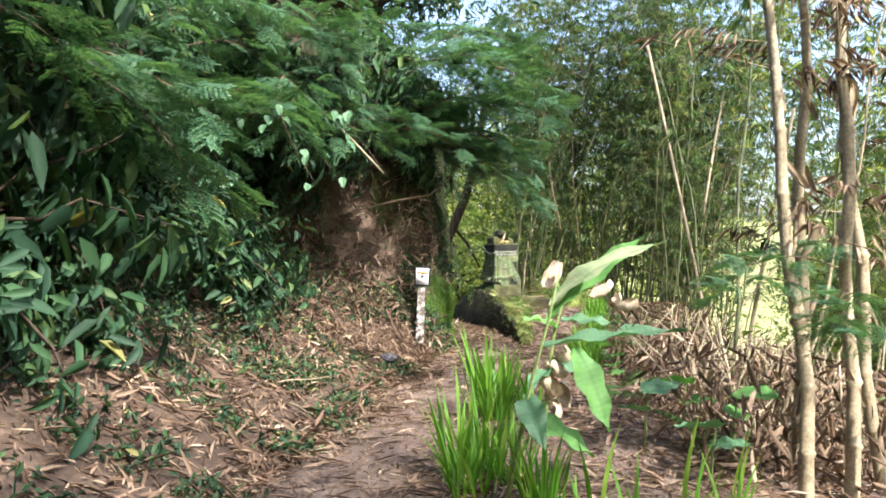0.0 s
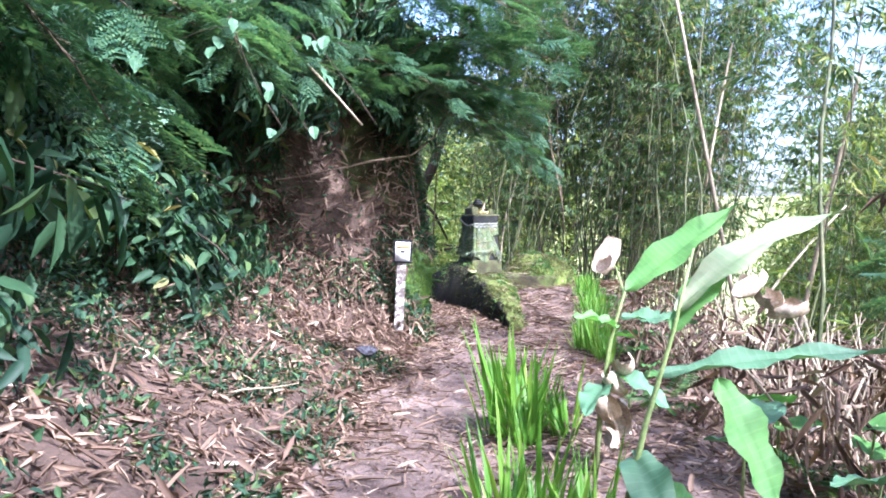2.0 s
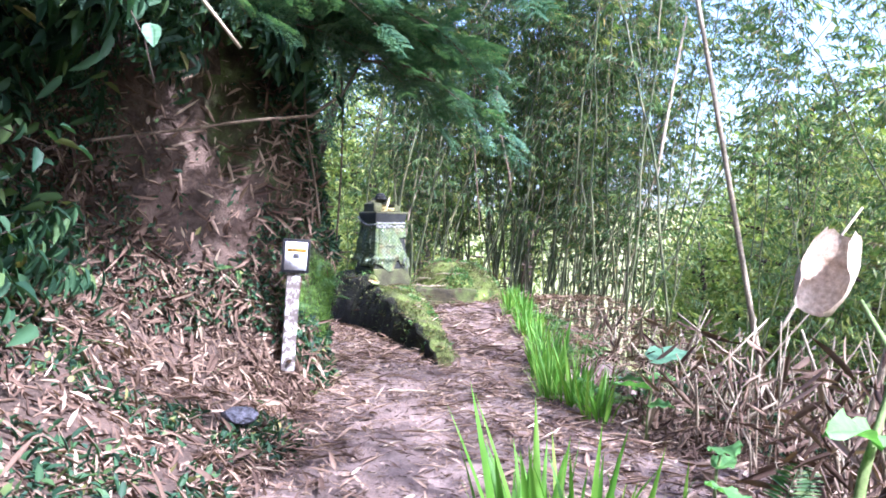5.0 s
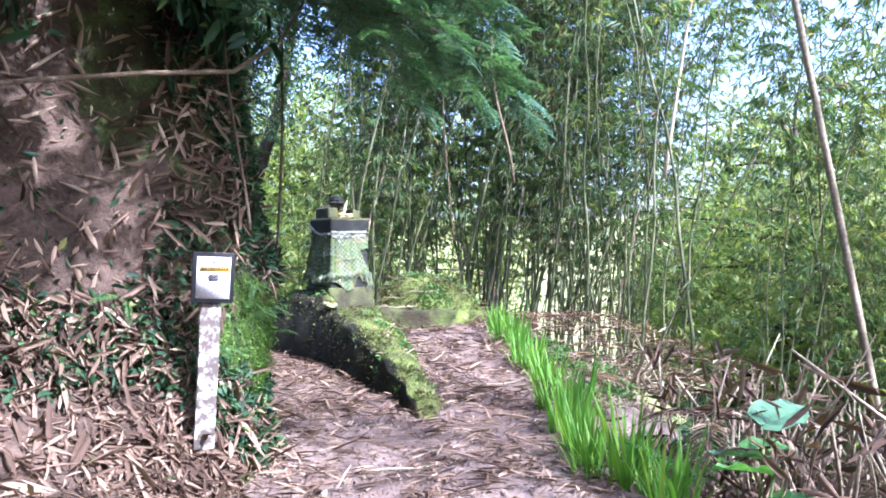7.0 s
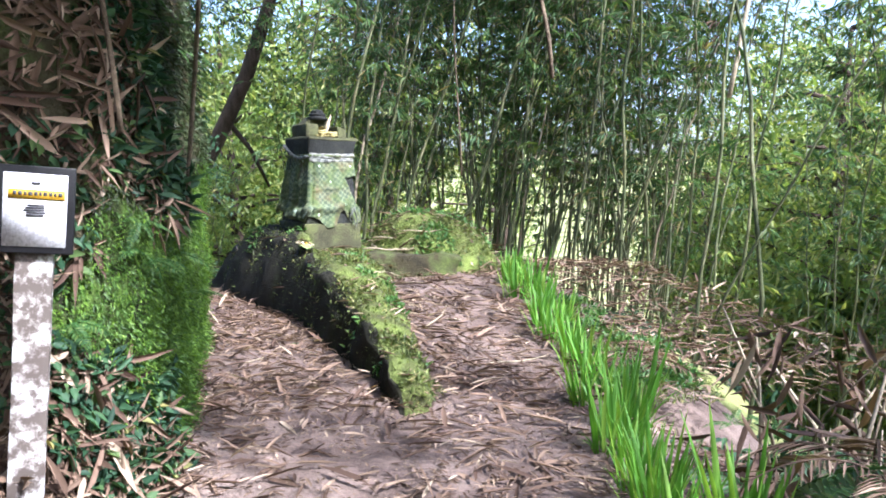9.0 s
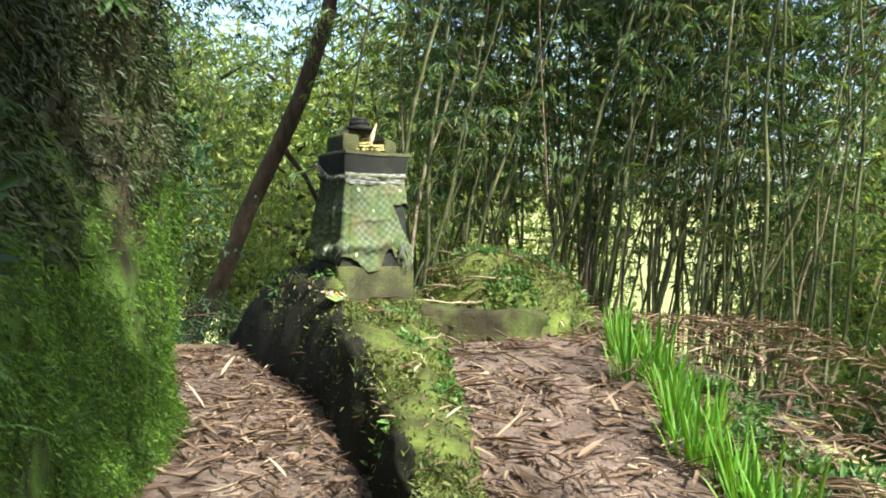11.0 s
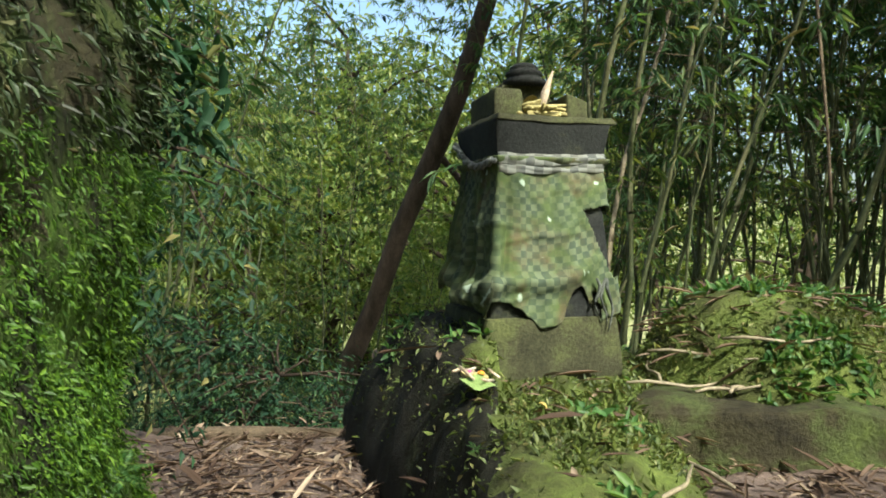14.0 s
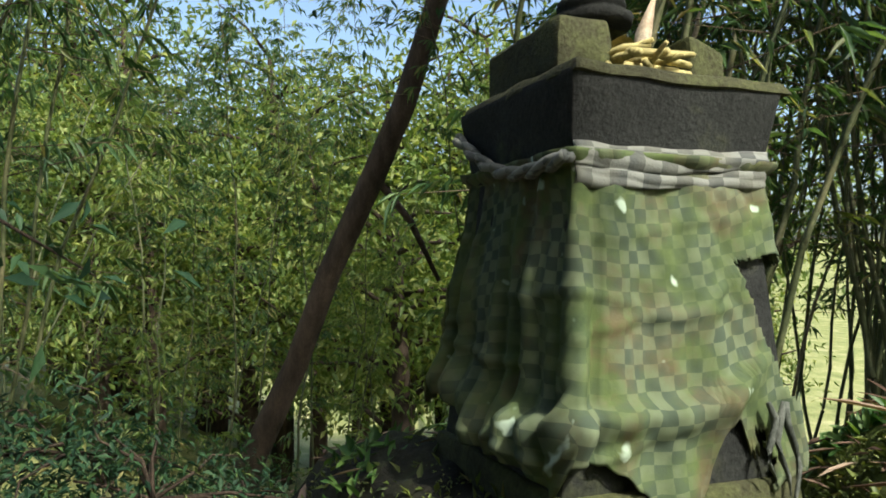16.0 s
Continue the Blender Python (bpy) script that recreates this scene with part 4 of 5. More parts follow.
# ---------------------------------------------------------------- far trees
def build_tree(seed, height, spread, n, mat=None, label="broadleaf tree coloured as sunlit, behind the bamboo and unseen round the start", group="far trees"):
    g = np.random.default_rng(seed)
    t = empty_at("tree", Matrix(), label, "tree", group)
    bend = g.normal(size=2) * 0.5
    pts = [Vector((bend[0] * u * u, bend[1] * u * u, height * u * 0.8)) for u in np.linspace(0, 1, 6)]
    part("trunk", tube_bm(pts, [0.24, 0.2, 0.17, 0.13, 0.09, 0.04], 7), M_BARK, t)
    limbs = bmesh.new()
    P = []
    for k in range(26):
        u = g.uniform(0.25, 1)
        a = g.random() * 6.28
        base = pts[0].lerp(pts[-1], u)
        ln = spread * (1.15 - 0.6 * u) * g.uniform(0.6, 1.1)
        end = base + Vector((math.cos(a) * ln, math.sin(a) * ln, g.uniform(0.0, 0.5) * ln))
        tube_bm([base, base.lerp(end, 0.5) + Vector((0, 0, 0.1)), end], [0.06, 0.04, 0.015], 4, limbs)
        c = np.array(base.lerp(end, 0.75))
        P.append(c + g.normal(size=(n // 26, 3)) * np.array([0.33, 0.33, 0.2]) * spread * 0.75)
    tagged(part("branchwork", limbs, M_BARK, t), kind="stuff")
    P = np.concatenate(P)
    D = g.normal(size=P.shape) + np.array([0, 0, -0.4])
    N = g.normal(size=P.shape) * 0.6 + np.array([0, 0, 1])
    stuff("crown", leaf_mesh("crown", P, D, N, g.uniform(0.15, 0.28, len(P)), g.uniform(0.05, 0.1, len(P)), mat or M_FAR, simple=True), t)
    return t


TREES = [build_tree(41, 9, 2.6, 3800), build_tree(42, 11, 3.0, 4400), build_tree(43, 7, 2.4, 3200)]


BANK_TREES = [build_tree(51, 6.5, 2.6, 5200, M_LEAF, "dark leafy tree on top of the bank", "bank trees"), build_tree(52, 5.5, 2.4, 4600, M_LEAF, "dark leafy tree on top of the bank", "bank trees")]


def plant_bank_trees():
    """Trees along the top of the bank, their crowns over the path."""
    r = random.Random(18)
    for k, y in enumerate((1.5, 4.5, 16.0, 17.0)):
        x = float(np.interp(y, [0, 8, 12, 14, 17], [-4.6, -4.2, -3.4, -2.2, -1.8])) + r.uniform(-0.4, 0.3)
        place(BANK_TREES[k % 2], pose(x, y, float(np.interp(y, [0, 12, 14], [4.6, 4.6, 5.2])), r.uniform(-8, 8), r.uniform(4, 14), r.uniform(0, 360)) @ Matrix.Scale(r.uniform(0.9, 1.15), 4), USED)


plant_bank_trees()


def plant_trees():
    r = random.Random(8)
    spots = [(r.uniform(-14, 24), r.uniform(33, 46)) for _ in range(36)] + [(r.uniform(14, 27), r.uniform(10, 34)) for _ in range(28)]
    spots += [(r.uniform(-7, 9), r.uniform(-22, -12)) for _ in range(5)] 
    spots += [(r.uniform(-9, -6.5), 1 + 4.5 * k) for k in range(4)]
    spots += [(-1.5 + 1.9 * (k % 5), -5.5 - 3.0 * (k // 5)) for k in range(15)]      # unseen, behind the start of the walk, added to shade the path
    for k in range(12):
        x, y = -12 + 15 * k / 11 + r.uniform(-0.5, 0.5), r.uniform(38, 44)
        place(TREES[1], pose(x, y, float(ground_z(x, y)) - 0.1, 0, 0, r.uniform(0, 360)) @ Matrix.Scale(r.uniform(0.95, 1.25), 4), USED)
    # more unseen trees, added to keep direct sun off bank and path
    spots += [(2.6, -3.0), (4.1, -2.4), (4.6, -3.9), (3.3, -5.2), (5.0, -5.8), (1.2, -4.2)]
    for x, y in spots:
        z = float(ground_z(x, y)) - 0.1
        if -10 < x < -4 and y < 18.5:
            z = 6.4
        place(r.choice(TREES), pose(x, y, z, 0, 0, r.uniform(0, 360)) @ Matrix.Scale(r.uniform(0.9, 1.25) if y > 32 else r.uniform(0.8, 1.2), 4), USED)


plant_trees()


# field bushes take M_FAR, with sunshine in the leaf colour
BUSHES = [build_tree(61, 2.2, 1.3, 2200, None, "low bush coloured as sunlit in the field beyond the bamboo", "field bushes"), build_tree(62, 3.0, 1.5, 2600, None, "low bush coloured as sunlit in the field beyond the bamboo", "field bushes")]


def plant_bushes():
    r = random.Random(28)
    for _ in range(46):
        y = r.uniform(9, 30)
        x = float(edge_x(y)) + r.uniform(9, 18)
        place(r.choice(BUSHES), pose(x, y, float(ground_z(x, y)) - 0.3, 0, 0, r.uniform(0, 360)) @ Matrix.Scale(r.uniform(0.8, 1.5), 4), USED)


plant_bushes()


def build_leaning_tree():
    t = empty_at("leaning_tree", Matrix(), "dark tree trunk leaning in the hollow behind the shrine", "tree")
    pts = [(-2.2, 28.6, -3.4), (-1.75, 28.5, -1.6), (-1.0, 28.1, 0.0), (-0.5, 27.6, 1.3), (0.1, 27.2, 2.6), (0.5, 26.9, 3.5), (0.95, 26.6, 4.9), (1.2, 26.4, 6.6), (1.5, 26.2, 8.4)]
    part("trunk", rough_up(tube_bm(pts, [0.26, 0.2, 0.18, 0.17, 0.17, 0.16, 0.14, 0.1, 0.05], 10), 0.03, 3, 4), M_BARK, t)
    part("limb", tube_bm([(0.1, 27.2, 2.6), (0.6, 27.4, 2.0), (1.0, 27.5, 1.2)], [0.06, 0.05, 0.03], 6), M_BARK, t)
    g = np.random.default_rng(3)
    P = np.array([1.2, 26.4, 7.2]) + g.normal(size=(3500, 3)) * np.array([1.5, 1.3, 1.0])
    stuff("crown", leaf_mesh("crown", P, g.normal(size=P.shape) + np.array([0, 0, -0.5]), g.normal(size=P.shape) * 0.5 + np.array([0, 0, 1]), g.uniform(0.1, 0.2, 3500), g.uniform(0.03, 0.06, 3500), M_LEAF), t)


build_leaning_tree()


# ---------------------------------------------------------------- fronds
def frond_mesh(name, length, leaflet, n, mat, droop=0.5, thin=0.22):
    """One feathered frond along +x, arching down: a rib and leaflets on both sides."""
    g = np.random.default_rng(n)
    u = np.linspace(0.08, 1, n)
    C = np.stack([length * u * (1 - 0.15 * droop * u), np.zeros(n), length * (0.25 * u - droop * u * u)], -1)
    T = unit(np.gradient(C, axis=0))
    P, D, N, L, W = [], [], [], [], []
    for side in (-1, 1):
        S = np.tile([0, side, 0.0], (n, 1))
        size = leaflet * np.sin(np.pi * (0.12 + 0.86 * u)) ** 0.7
        P.append(C)
        D.append(S + T * 0.45 + g.normal(size=(n, 3)) * 0.08 + np.array([0, 0, -0.12]))
        N.append(np.tile([0, 0, 1.0], (n, 1)) + g.normal(size=(n, 3)) * 0.15)
        L.append(size)
        W.append(np.maximum(size * thin, 0.006))
    leaf = leaf_mesh(name, np.concatenate(P), np.concatenate(D), np.concatenate(N), np.concatenate(L), np.concatenate(W), mat, fold=0.1, droop=0.15, simple=True)
    bm = bmesh.new()
    bm.from_mesh(leaf)
    tube_bm([tuple(p) for p in C[::max(1, n // 8)]], [0.004] * len(C[::max(1, n // 8)]), 3, bm)
    bm.to_mesh(leaf)
    bm.free()
    return leaf


M_FERN = leaf_mat("fern_leaf", [(0.0, (0.04, 0.11, 0.03)), (0.6, (0.07, 0.16, 0.045)), (1.0, (0.15, 0.22, 0.06))], 0.4)
M_FEATHER = leaf_mat("feathery_leaf", [(0.0, (0.04, 0.11, 0.065)), (0.6, (0.07, 0.165, 0.09)), (1.0, (0.13, 0.23, 0.11))], 0.45)
F_FERN = frond_mesh("frond", 0.5, 0.09, 22, M_FERN)
F_DRY = frond_mesh("frond", 0.55, 0.14, 16, M_DRY, 0.6, thin=0.1)
F_PALM = frond_mesh("frond", 0.6, 0.2, 18, M_FERN, 0.4, thin=0.14)


def build_fern(name, mesh, n, label, seed, up=0.5):
    r = random.Random(seed)
    f = empty_at(name, Matrix(), label, "fern", name + "s")
    for k in range(n):
        o = tagged(new("frond", mesh), kind="stuff")
        o.parent = f
        o.matrix_basis = pose(0, 0, 0.02, 0, -r.uniform(10, 75) * up, 360 * k / n + r.uniform(-20, 20)) @ Matrix.Scale(r.uniform(0.7, 1.15), 4)
    return f


FERN = build_fern("fern", F_FERN, 7, "small green fern growing among dry leaves", 1)
FERN_HANG = build_fern("hanging_fern", F_FERN, 6, "green fern hanging from the bank", 2, -0.2)
DRYFERN = build_fern("dry_frond_cluster", F_DRY, 6, "brown withered fronds below the bamboo", 3, 0.3)
PALM = build_fern("palm_seedling", F_PALM, 5, "low green palm seedling beside the verge", 4, 0.6)


def feather_leaf(g, base, d, up, size):
    """Leaflets of one twice-divided leaf: base, direction, normal, length and width of each."""
    side = unit(np.cross(d, up))
    P, D, N, L, W = [], [], [], [], []
    for k in range(6):
        u = 0.25 + 0.75 * k / 5
        c = base + d * size * u - up * size * 0.22 * u * u
        for sgn in (-1, 1):
            pd = unit(side * sgn * 0.85 + d * 0.55 - up * 0.15 + g.normal(size=3) * 0.1)
            ln = size * 0.42 * (1.1 - 0.5 * abs(u - 0.55))
            ps = unit(np.cross(pd, up))
            for q in np.linspace(0.14, 1, 7):
                for t in (-1, 1):
                    P.append(c + pd * ln * q - up * ln * 0.2 * q * q)
                    D.append(ps * t + pd * 0.4)
                    N.append(up + g.normal(size=3) * 0.15)
                    L.append(0.042 * size / 0.3)
                    W.append(0.018 * size / 0.3)
    return P, D, N, L, W


def build_branch(seed, length, n, label):
    """An arching branch with feathery, twice-divided leaves along it."""
    g = np.random.default_rng(seed)
    b = empty_at("overhanging_branch", Matrix(), label, "branch", "overhanging branches")
    pts = [Vector((length * u, 0.12 * math.sin(u * 5 + seed), length * (0.35 * u - 0.6 * u * u))) for u in np.linspace(0, 1, 8)]
    bm = tube_bm(pts, [0.014 - 0.0015 * i for i in range(8)], 5)
    A = [[], [], [], [], []]
    for k in range(n):
        u = 0.12 + 0.88 * k / (n - 1)
        i = min(int(u * 7), 6)
        p = pts[i].lerp(pts[i + 1], u * 7 - i)
        a = (1 if k % 2 else -1) * (1.25 - 0.9 * u) + g.normal() * 0.45
        d = unit(np.array([math.cos(a), math.sin(a), -0.15 + g.normal() * 0.35]))
        twig = p + Vector(d) * g.uniform(0.02, 0.28)
        tube_bm([p, twig], [0.0025, 0.0015], 3, bm)
        up = unit(np.array([g.normal() * 0.3, g.normal() * 0.3, 1.0]))
        for lst, more in zip(A, feather_leaf(g, np.array(twig), d, up, g.uniform(0.2, 0.36))):
            lst.extend(more)
    part("stem", bm, M_TWIG, b)
    stuff("foliage", leaf_mesh("foliage", *[np.array(v) for v in A], M_FEATHER, fold=0.05, droop=0.05, simple=True), b)
    return b


BRANCH = [build_branch(1, 1.7, 30, "long arching branch with feathery blue-green leaves"), build_branch(2, 1.3, 26, "arching branch with feathery green leaves"), build_branch(5, 2.2, 38, "long drooping branch with feathery dark green leaves")]


def plant_branches():
    r = random.Random(21)
    for k in range(34):                                   # along the top of the bank, reaching over the path
        y = 6.0 + 8.3 * k / 33 + r.uniform(-0.3, 0.3)
        x = float(np.interp(y, [6, 9, 12.5, 14, 16], [-3.0, -2.4, -1.5, -0.7, -0.4])) + r.uniform(-0.2, 0.3)
        z = float(np.interp(y, [6, 10, 12.5, 16], [2.9, 3.1, 3.5, 3.8])) + r.uniform(-0.2, 1.6)
        if y < 10.5:
            x, z = x - 0.7, z + 0.3
        place(BRANCH[k % (3 if y > 10.5 else 2)], pose(x, y, z, r.uniform(-15, 15), r.uniform(-12, 22), r.uniform(-75, 40)) @ Matrix.Scale(r.uniform(0.8, 1.2), 4), USED)
    for k in range(16):                                   # a leafy overhang where the bank turns
        y = 12.2 + 1.9 * r.random()
        place(BRANCH[k % 3], pose(-0.6 + 0.5 * r.random(), y, 3.5 + 1.9 * r.random(), r.uniform(-15, 15), r.uniform(-15, 12), r.uniform(-50, 30)) @ Matrix.Scale(r.uniform(0.85, 1.15), 4), USED)
    for x, y, z, a in ((0.3, 13.3, 3.2, -10), (0.2, 13.7, 3.3, 15), (0.5, 13.0, 3.0, -30)):
        place(BRANCH[1], pose(x, y, z, 0, 16, a) @ Matrix.Scale(1.0, 4), USED)
    for x, y, z, a in ((2.7, 6.3, 1.35, 200), (2.9, 6.2, 1.5, 170), (3.1, 6.1, 1.25, 225), (3.2, 6.2, 1.6, 150), (2.8, 6.0, 1.1, 250)):
        place(BRANCH[1], pose(x, y, z, 0, -12, a) @ Matrix.Scale(0.62, 4), USED)


plant_branches()


def plant_ferns():
    r = random.Random(31)
    for _ in range(74):
        p, n = bank_at(r.uniform(0.2, 0.6) if r.random() < 0.6 else r.uniform(0.3, 0.85), r.uniform(0.05, 0.55))
        src = FERN_HANG if p[2] > 0.8 else FERN
        place(src, pose(p[0] + 0.03, p[1], p[2], 0, 25 if p[2] > 0.8 else 5, r.uniform(0, 360)) @ Matrix.Scale(r.uniform(0.35, 0.8), 4), USED)
    for _ in range(14):
        y = r.uniform(9.5, 15)
        x = float(edge_x(y)) + r.uniform(0.5, 2.2)
        place(r.choice((DRYFERN, DRYFERN, FERN)), pose(x, y, float(ground_z(x, y)) + r.uniform(0.05, 0.5), 0, 0, r.uniform(0, 360)) @ Matrix.Scale(r.uniform(0.7, 1.2), 4), USED)
    for x, y, s in ((2.75, 12.9, 1.0), (2.5, 12.3, 0.7), (2.0, 9.2, 0.8), (2.3, 7.3, 0.9)):
        place(PALM, pose(x, y, float(ground_z(x, y)) + 0.1, 0, 0, r.uniform(0, 360)) @ Matrix.Scale(s, 4), USED)
    for _ in range(16):
        x, y = r.uniform(0.75, 3.2), r.uniform(16, 19.2)
        z = float(height_any(x, y))
        place(FERN, pose(x, y, z, 0, 0, r.uniform(0, 360)) @ Matrix.Scale(r.uniform(0.2, 0.4), 4), USED)


plant_ferns()


# ---------------------------------------------------------------- sword-leaved clumps along the verge
def blade_mesh(length, width, arch, name="blade"):
    n = 7
    V, F = [], []
    for i in range(n):
        u = i / (n - 1)
        w = width * (1 - u ** 2.5) * (0.55 + 0.9 * min(u * 2, 1) * 0.5)
        x, z = arch * length * u * u, length * (u - 0.25 * arch * u * u)
        V += [(x, -w / 2, z), (x - w * 0.22, 0, z), (x, w / 2, z)]
    for i in range(n - 1):
        a = i * 3
        F += [(a, a + 1, a + 4, a + 3), (a + 1, a + 2, a + 5, a + 4)]
    return raw_mesh(name, np.array(V), np.array(F), M_BLADE, True)


BLADES = [blade_mesh(0.62, 0.042, 0.12), blade_mesh(0.75, 0.044, 0.22), blade_mesh(0.5, 0.038, 0.4), blade_mesh(0.85, 0.045, 0.08), blade_mesh(0.4, 0.034, 0.6)]


def blade_mat_random():
    """Each blade its own shade."""
    n, l = M_BLADE.node_tree.nodes, M_BLADE.node_tree.links
    info = n.new("ShaderNodeObjectInfo")
    r = [x for x in n if x.type == "VALTORGB"][0]
    l.new(info.outputs["Random"], r.inputs[0])


blade_mat_random()


def build_clump(seed, n, spread):
    r = random.Random(seed)
    c = empty_at("grass_clump", Matrix(), "bright green clump of sword-shaped leaves on the verge", "grass clump", "verge clumps")
    for _ in range(n):
        o = new("blade", r.choice(BLADES))
        o.parent = c
        a, d = r.uniform(0, 360), spread * r.random() ** 0.6
        o.matrix_basis = pose(d * math.cos(radians(a)), d * math.sin(radians(a)), -0.02, r.uniform(-7, 7), r.uniform(-2, 16), a + r.uniform(-60, 60)) @ Matrix.Scale(r.uniform(0.7, 1.15), 4)
    return c


CLUMPS = [build_clump(1, 42, 0.16), build_clump(2, 36, 0.2), build_clump(3, 32, 0.14)]
SPARSE = build_clump(4, 7, 0.14)


def plant_clumps():
    r = random.Random(77)
    line = [(1.9, 12.0), (2.1, 13.0), (2.35, 13.9), (2.72, 15.5), (2.98, 17.0), (3.2, 18.2)]
    for i in range(26):
        y = 11.8 + 6.6 * i / 25
        x = float(np.interp(y, [p[1] for p in line], [p[0] for p in line])) + r.uniform(-0.02, 0.3)
        place(r.choice(CLUMPS), pose(x, y, float(ground_z(x, y)), 0, 0, r.uniform(0, 360)) @ Matrix.Scale(r.uniform(0.6, 0.85), 4), USED)
    for x, y, s in ((0.5, 8.6, 1.45), (0.75, 8.75, 1.3), (0.62, 8.3, 1.35), (0.95, 8.4, 0.9), (0.2, 6.3, 1.15), (0.4, 6.5, 1.2), (0.6, 6.2, 1.2), (0.3, 5.9, 1.1), (0.75, 5.6, 0.95)):
        place(r.choice(CLUMPS), pose(x, y, float(ground_z(x, y)), 0, 0, r.uniform(0, 360)) @ Matrix.Scale(s, 4), USED)


    for x, y, sc in ((0.95, 5.2, 0.95), (1.2, 4.7, 0.9), (1.45, 5.1, 1.0), (1.65, 4.5, 0.95), (1.8, 5.4, 0.9)):
        place(SPARSE, pose(x, y, float(ground_z(x, y)), 0, 0, r.uniform(0, 360)) @ Matrix.Scale(sc, 4), USED)


plant_clumps()


# ---------------------------------------------------------------- broad-leaved plants
def broad_leaf(length, width, bow=0.25, fold=0.25, heart=False, wave=0.02, mat=None, seed=0):
    """A broad leaf along +x with a midrib, wavy edges and thickness of its own."""
    nu, nv = 22, 9
    P = np.zeros((nu, nv, 3))
    for i in range(nu):
        u = i / (nu - 1)
        w = width * (math.sin(math.pi * u ** (0.55 if heart else 0.75)) ** 0.8 if 0 < u < 1 else 0) / 2
        for j in range(nv):
            s = 2 * j / (nv - 1) - 1
            back = -0.16 * length * abs(s) * (1 - u) ** 3 if heart else 0
            z = -bow * length * u * u + fold * abs(s) * w + wave * math.sin(u * 17 + seed + s * 2) * abs(s) ** 2 - 0.012 * (1 - min(1, abs(s) * 6)) + 0.004 * math.sin(u * 70) * abs(s)
            P[i, j] = (length * u + back, s * w, z)
    return grid_mesh("leaf", P, mat)


def broad_mat(name, a, b, vein, trans=0.4):
    m, n, l, p = mat_base(name)
    tc = n.new("ShaderNodeTexCoord")
    wv = n.new("ShaderNodeTexWave")
    wv.inputs["Scale"].default_value, wv.inputs["Distortion"].default_value = 9, 2.0
    l.new(tc.outputs["Object"], wv.inputs["Vector"])
    col = mix_col(n, l, ramp(n, l, tex_noise(n, l, 5, 4), [(0.35, (0, 0, 0)), (0.65, (1, 1, 1))]), a, b)
    col = mix_col(n, l, ramp(n, l, wv.outputs["Fac"], [(0.82, (0, 0, 0)), (1.0, (0.22, 0.22, 0.22))]), col, vein)
    l.new(col, p.inputs["Base Color"])
    p.inputs["Roughness"].default_value = 0.6
    bump(n, l, p, wv.outputs["Fac"], 0.12, 0.004)
    tr = n.new("ShaderNodeBsdfTranslucent")
    l.new(mix_col(n, l, 1.0, col, (1.1, 1.2, 0.5), "MULTIPLY"), tr.inputs["Color"])
    mx = n.new("ShaderNodeMixShader")
    mx.inputs[0].default_value = trans
    l.new(p.outputs[0], mx.inputs[1])
    l.new(tr.outputs[0], mx.inputs[2])
    l.new(mx.outputs[0], n["Material Output"].inputs["Surface"])
    return m


M_BROAD = broad_mat("broad_leaf", (0.09, 0.24, 0.06), (0.15, 0.34, 0.09), (0.22, 0.4, 0.14))
M_BLUE = broad_mat("dull_leaf", (0.05, 0.13, 0.06), (0.09, 0.19, 0.1), (0.15, 0.26, 0.15), 0.25)
M_PALE = broad_mat("drying_leaf", (0.3, 0.33, 0.2), (0.17, 0.27, 0.11), (0.34, 0.36, 0.24), 0.3)
M_WITHER = mottled("withered", [(0.3, (0.32, 0.22, 0.14)), (0.5, (0.52, 0.42, 0.31)), (0.7, (0.68, 0.6, 0.5))], 8, 60, bump_d=0.006)
M_STALK = mottled("green_stalk", [(0.3, (0.14, 0.2, 0.06)), (0.7, (0.26, 0.34, 0.13))], 6, 60, rough=0.5, bump_d=0.002)


def leaf_on(parent, base, tip, length_k, width, mat, twist=0, label="", **kw):
    """A broad leaf from base to tip, in world metres."""
    base, tip = Vector(base), Vector(tip)
    d = tip - base
    ob = new("leaf", broad_leaf(d.length * length_k, width, mat=mat, **kw))
    ob.parent = parent
    ob.matrix_basis = Matrix.Translation(base - parent.matrix_basis.translation) @ d.to_track_quat("X", "Z").to_matrix().to_4x4() @ pose(0, 0, 0, twist, -6, 0)
    if label:
        ob["label"] = label
    return ob


def crumple(name, size, seed, mat, parent, at, label=""):
    """A withered, curled leaf or bract."""
    bm = bmesh.new()
    bmesh.ops.create_grid(bm, x_segments=12, y_segments=8, size=1)
    for v in bm.verts:
        u, w = v.co.x, v.co.y
        rad = 0.35 + 0.25 * (1 - u * u)
        a = w * 2.1 + 0.4 * math.sin(u * 3 + seed)
        v.co = Vector((rad * math.cos(a) + 0.12 * noise.noise(Vector((u * 2, w * 2, seed))), rad * math.sin(a), u + 0.15 * noise.noise(Vector((u * 3, w * 3, seed + 5))))) * size
    ob = part(name, bm, mat, parent, label)
    ob.matrix_basis = at
    return ob


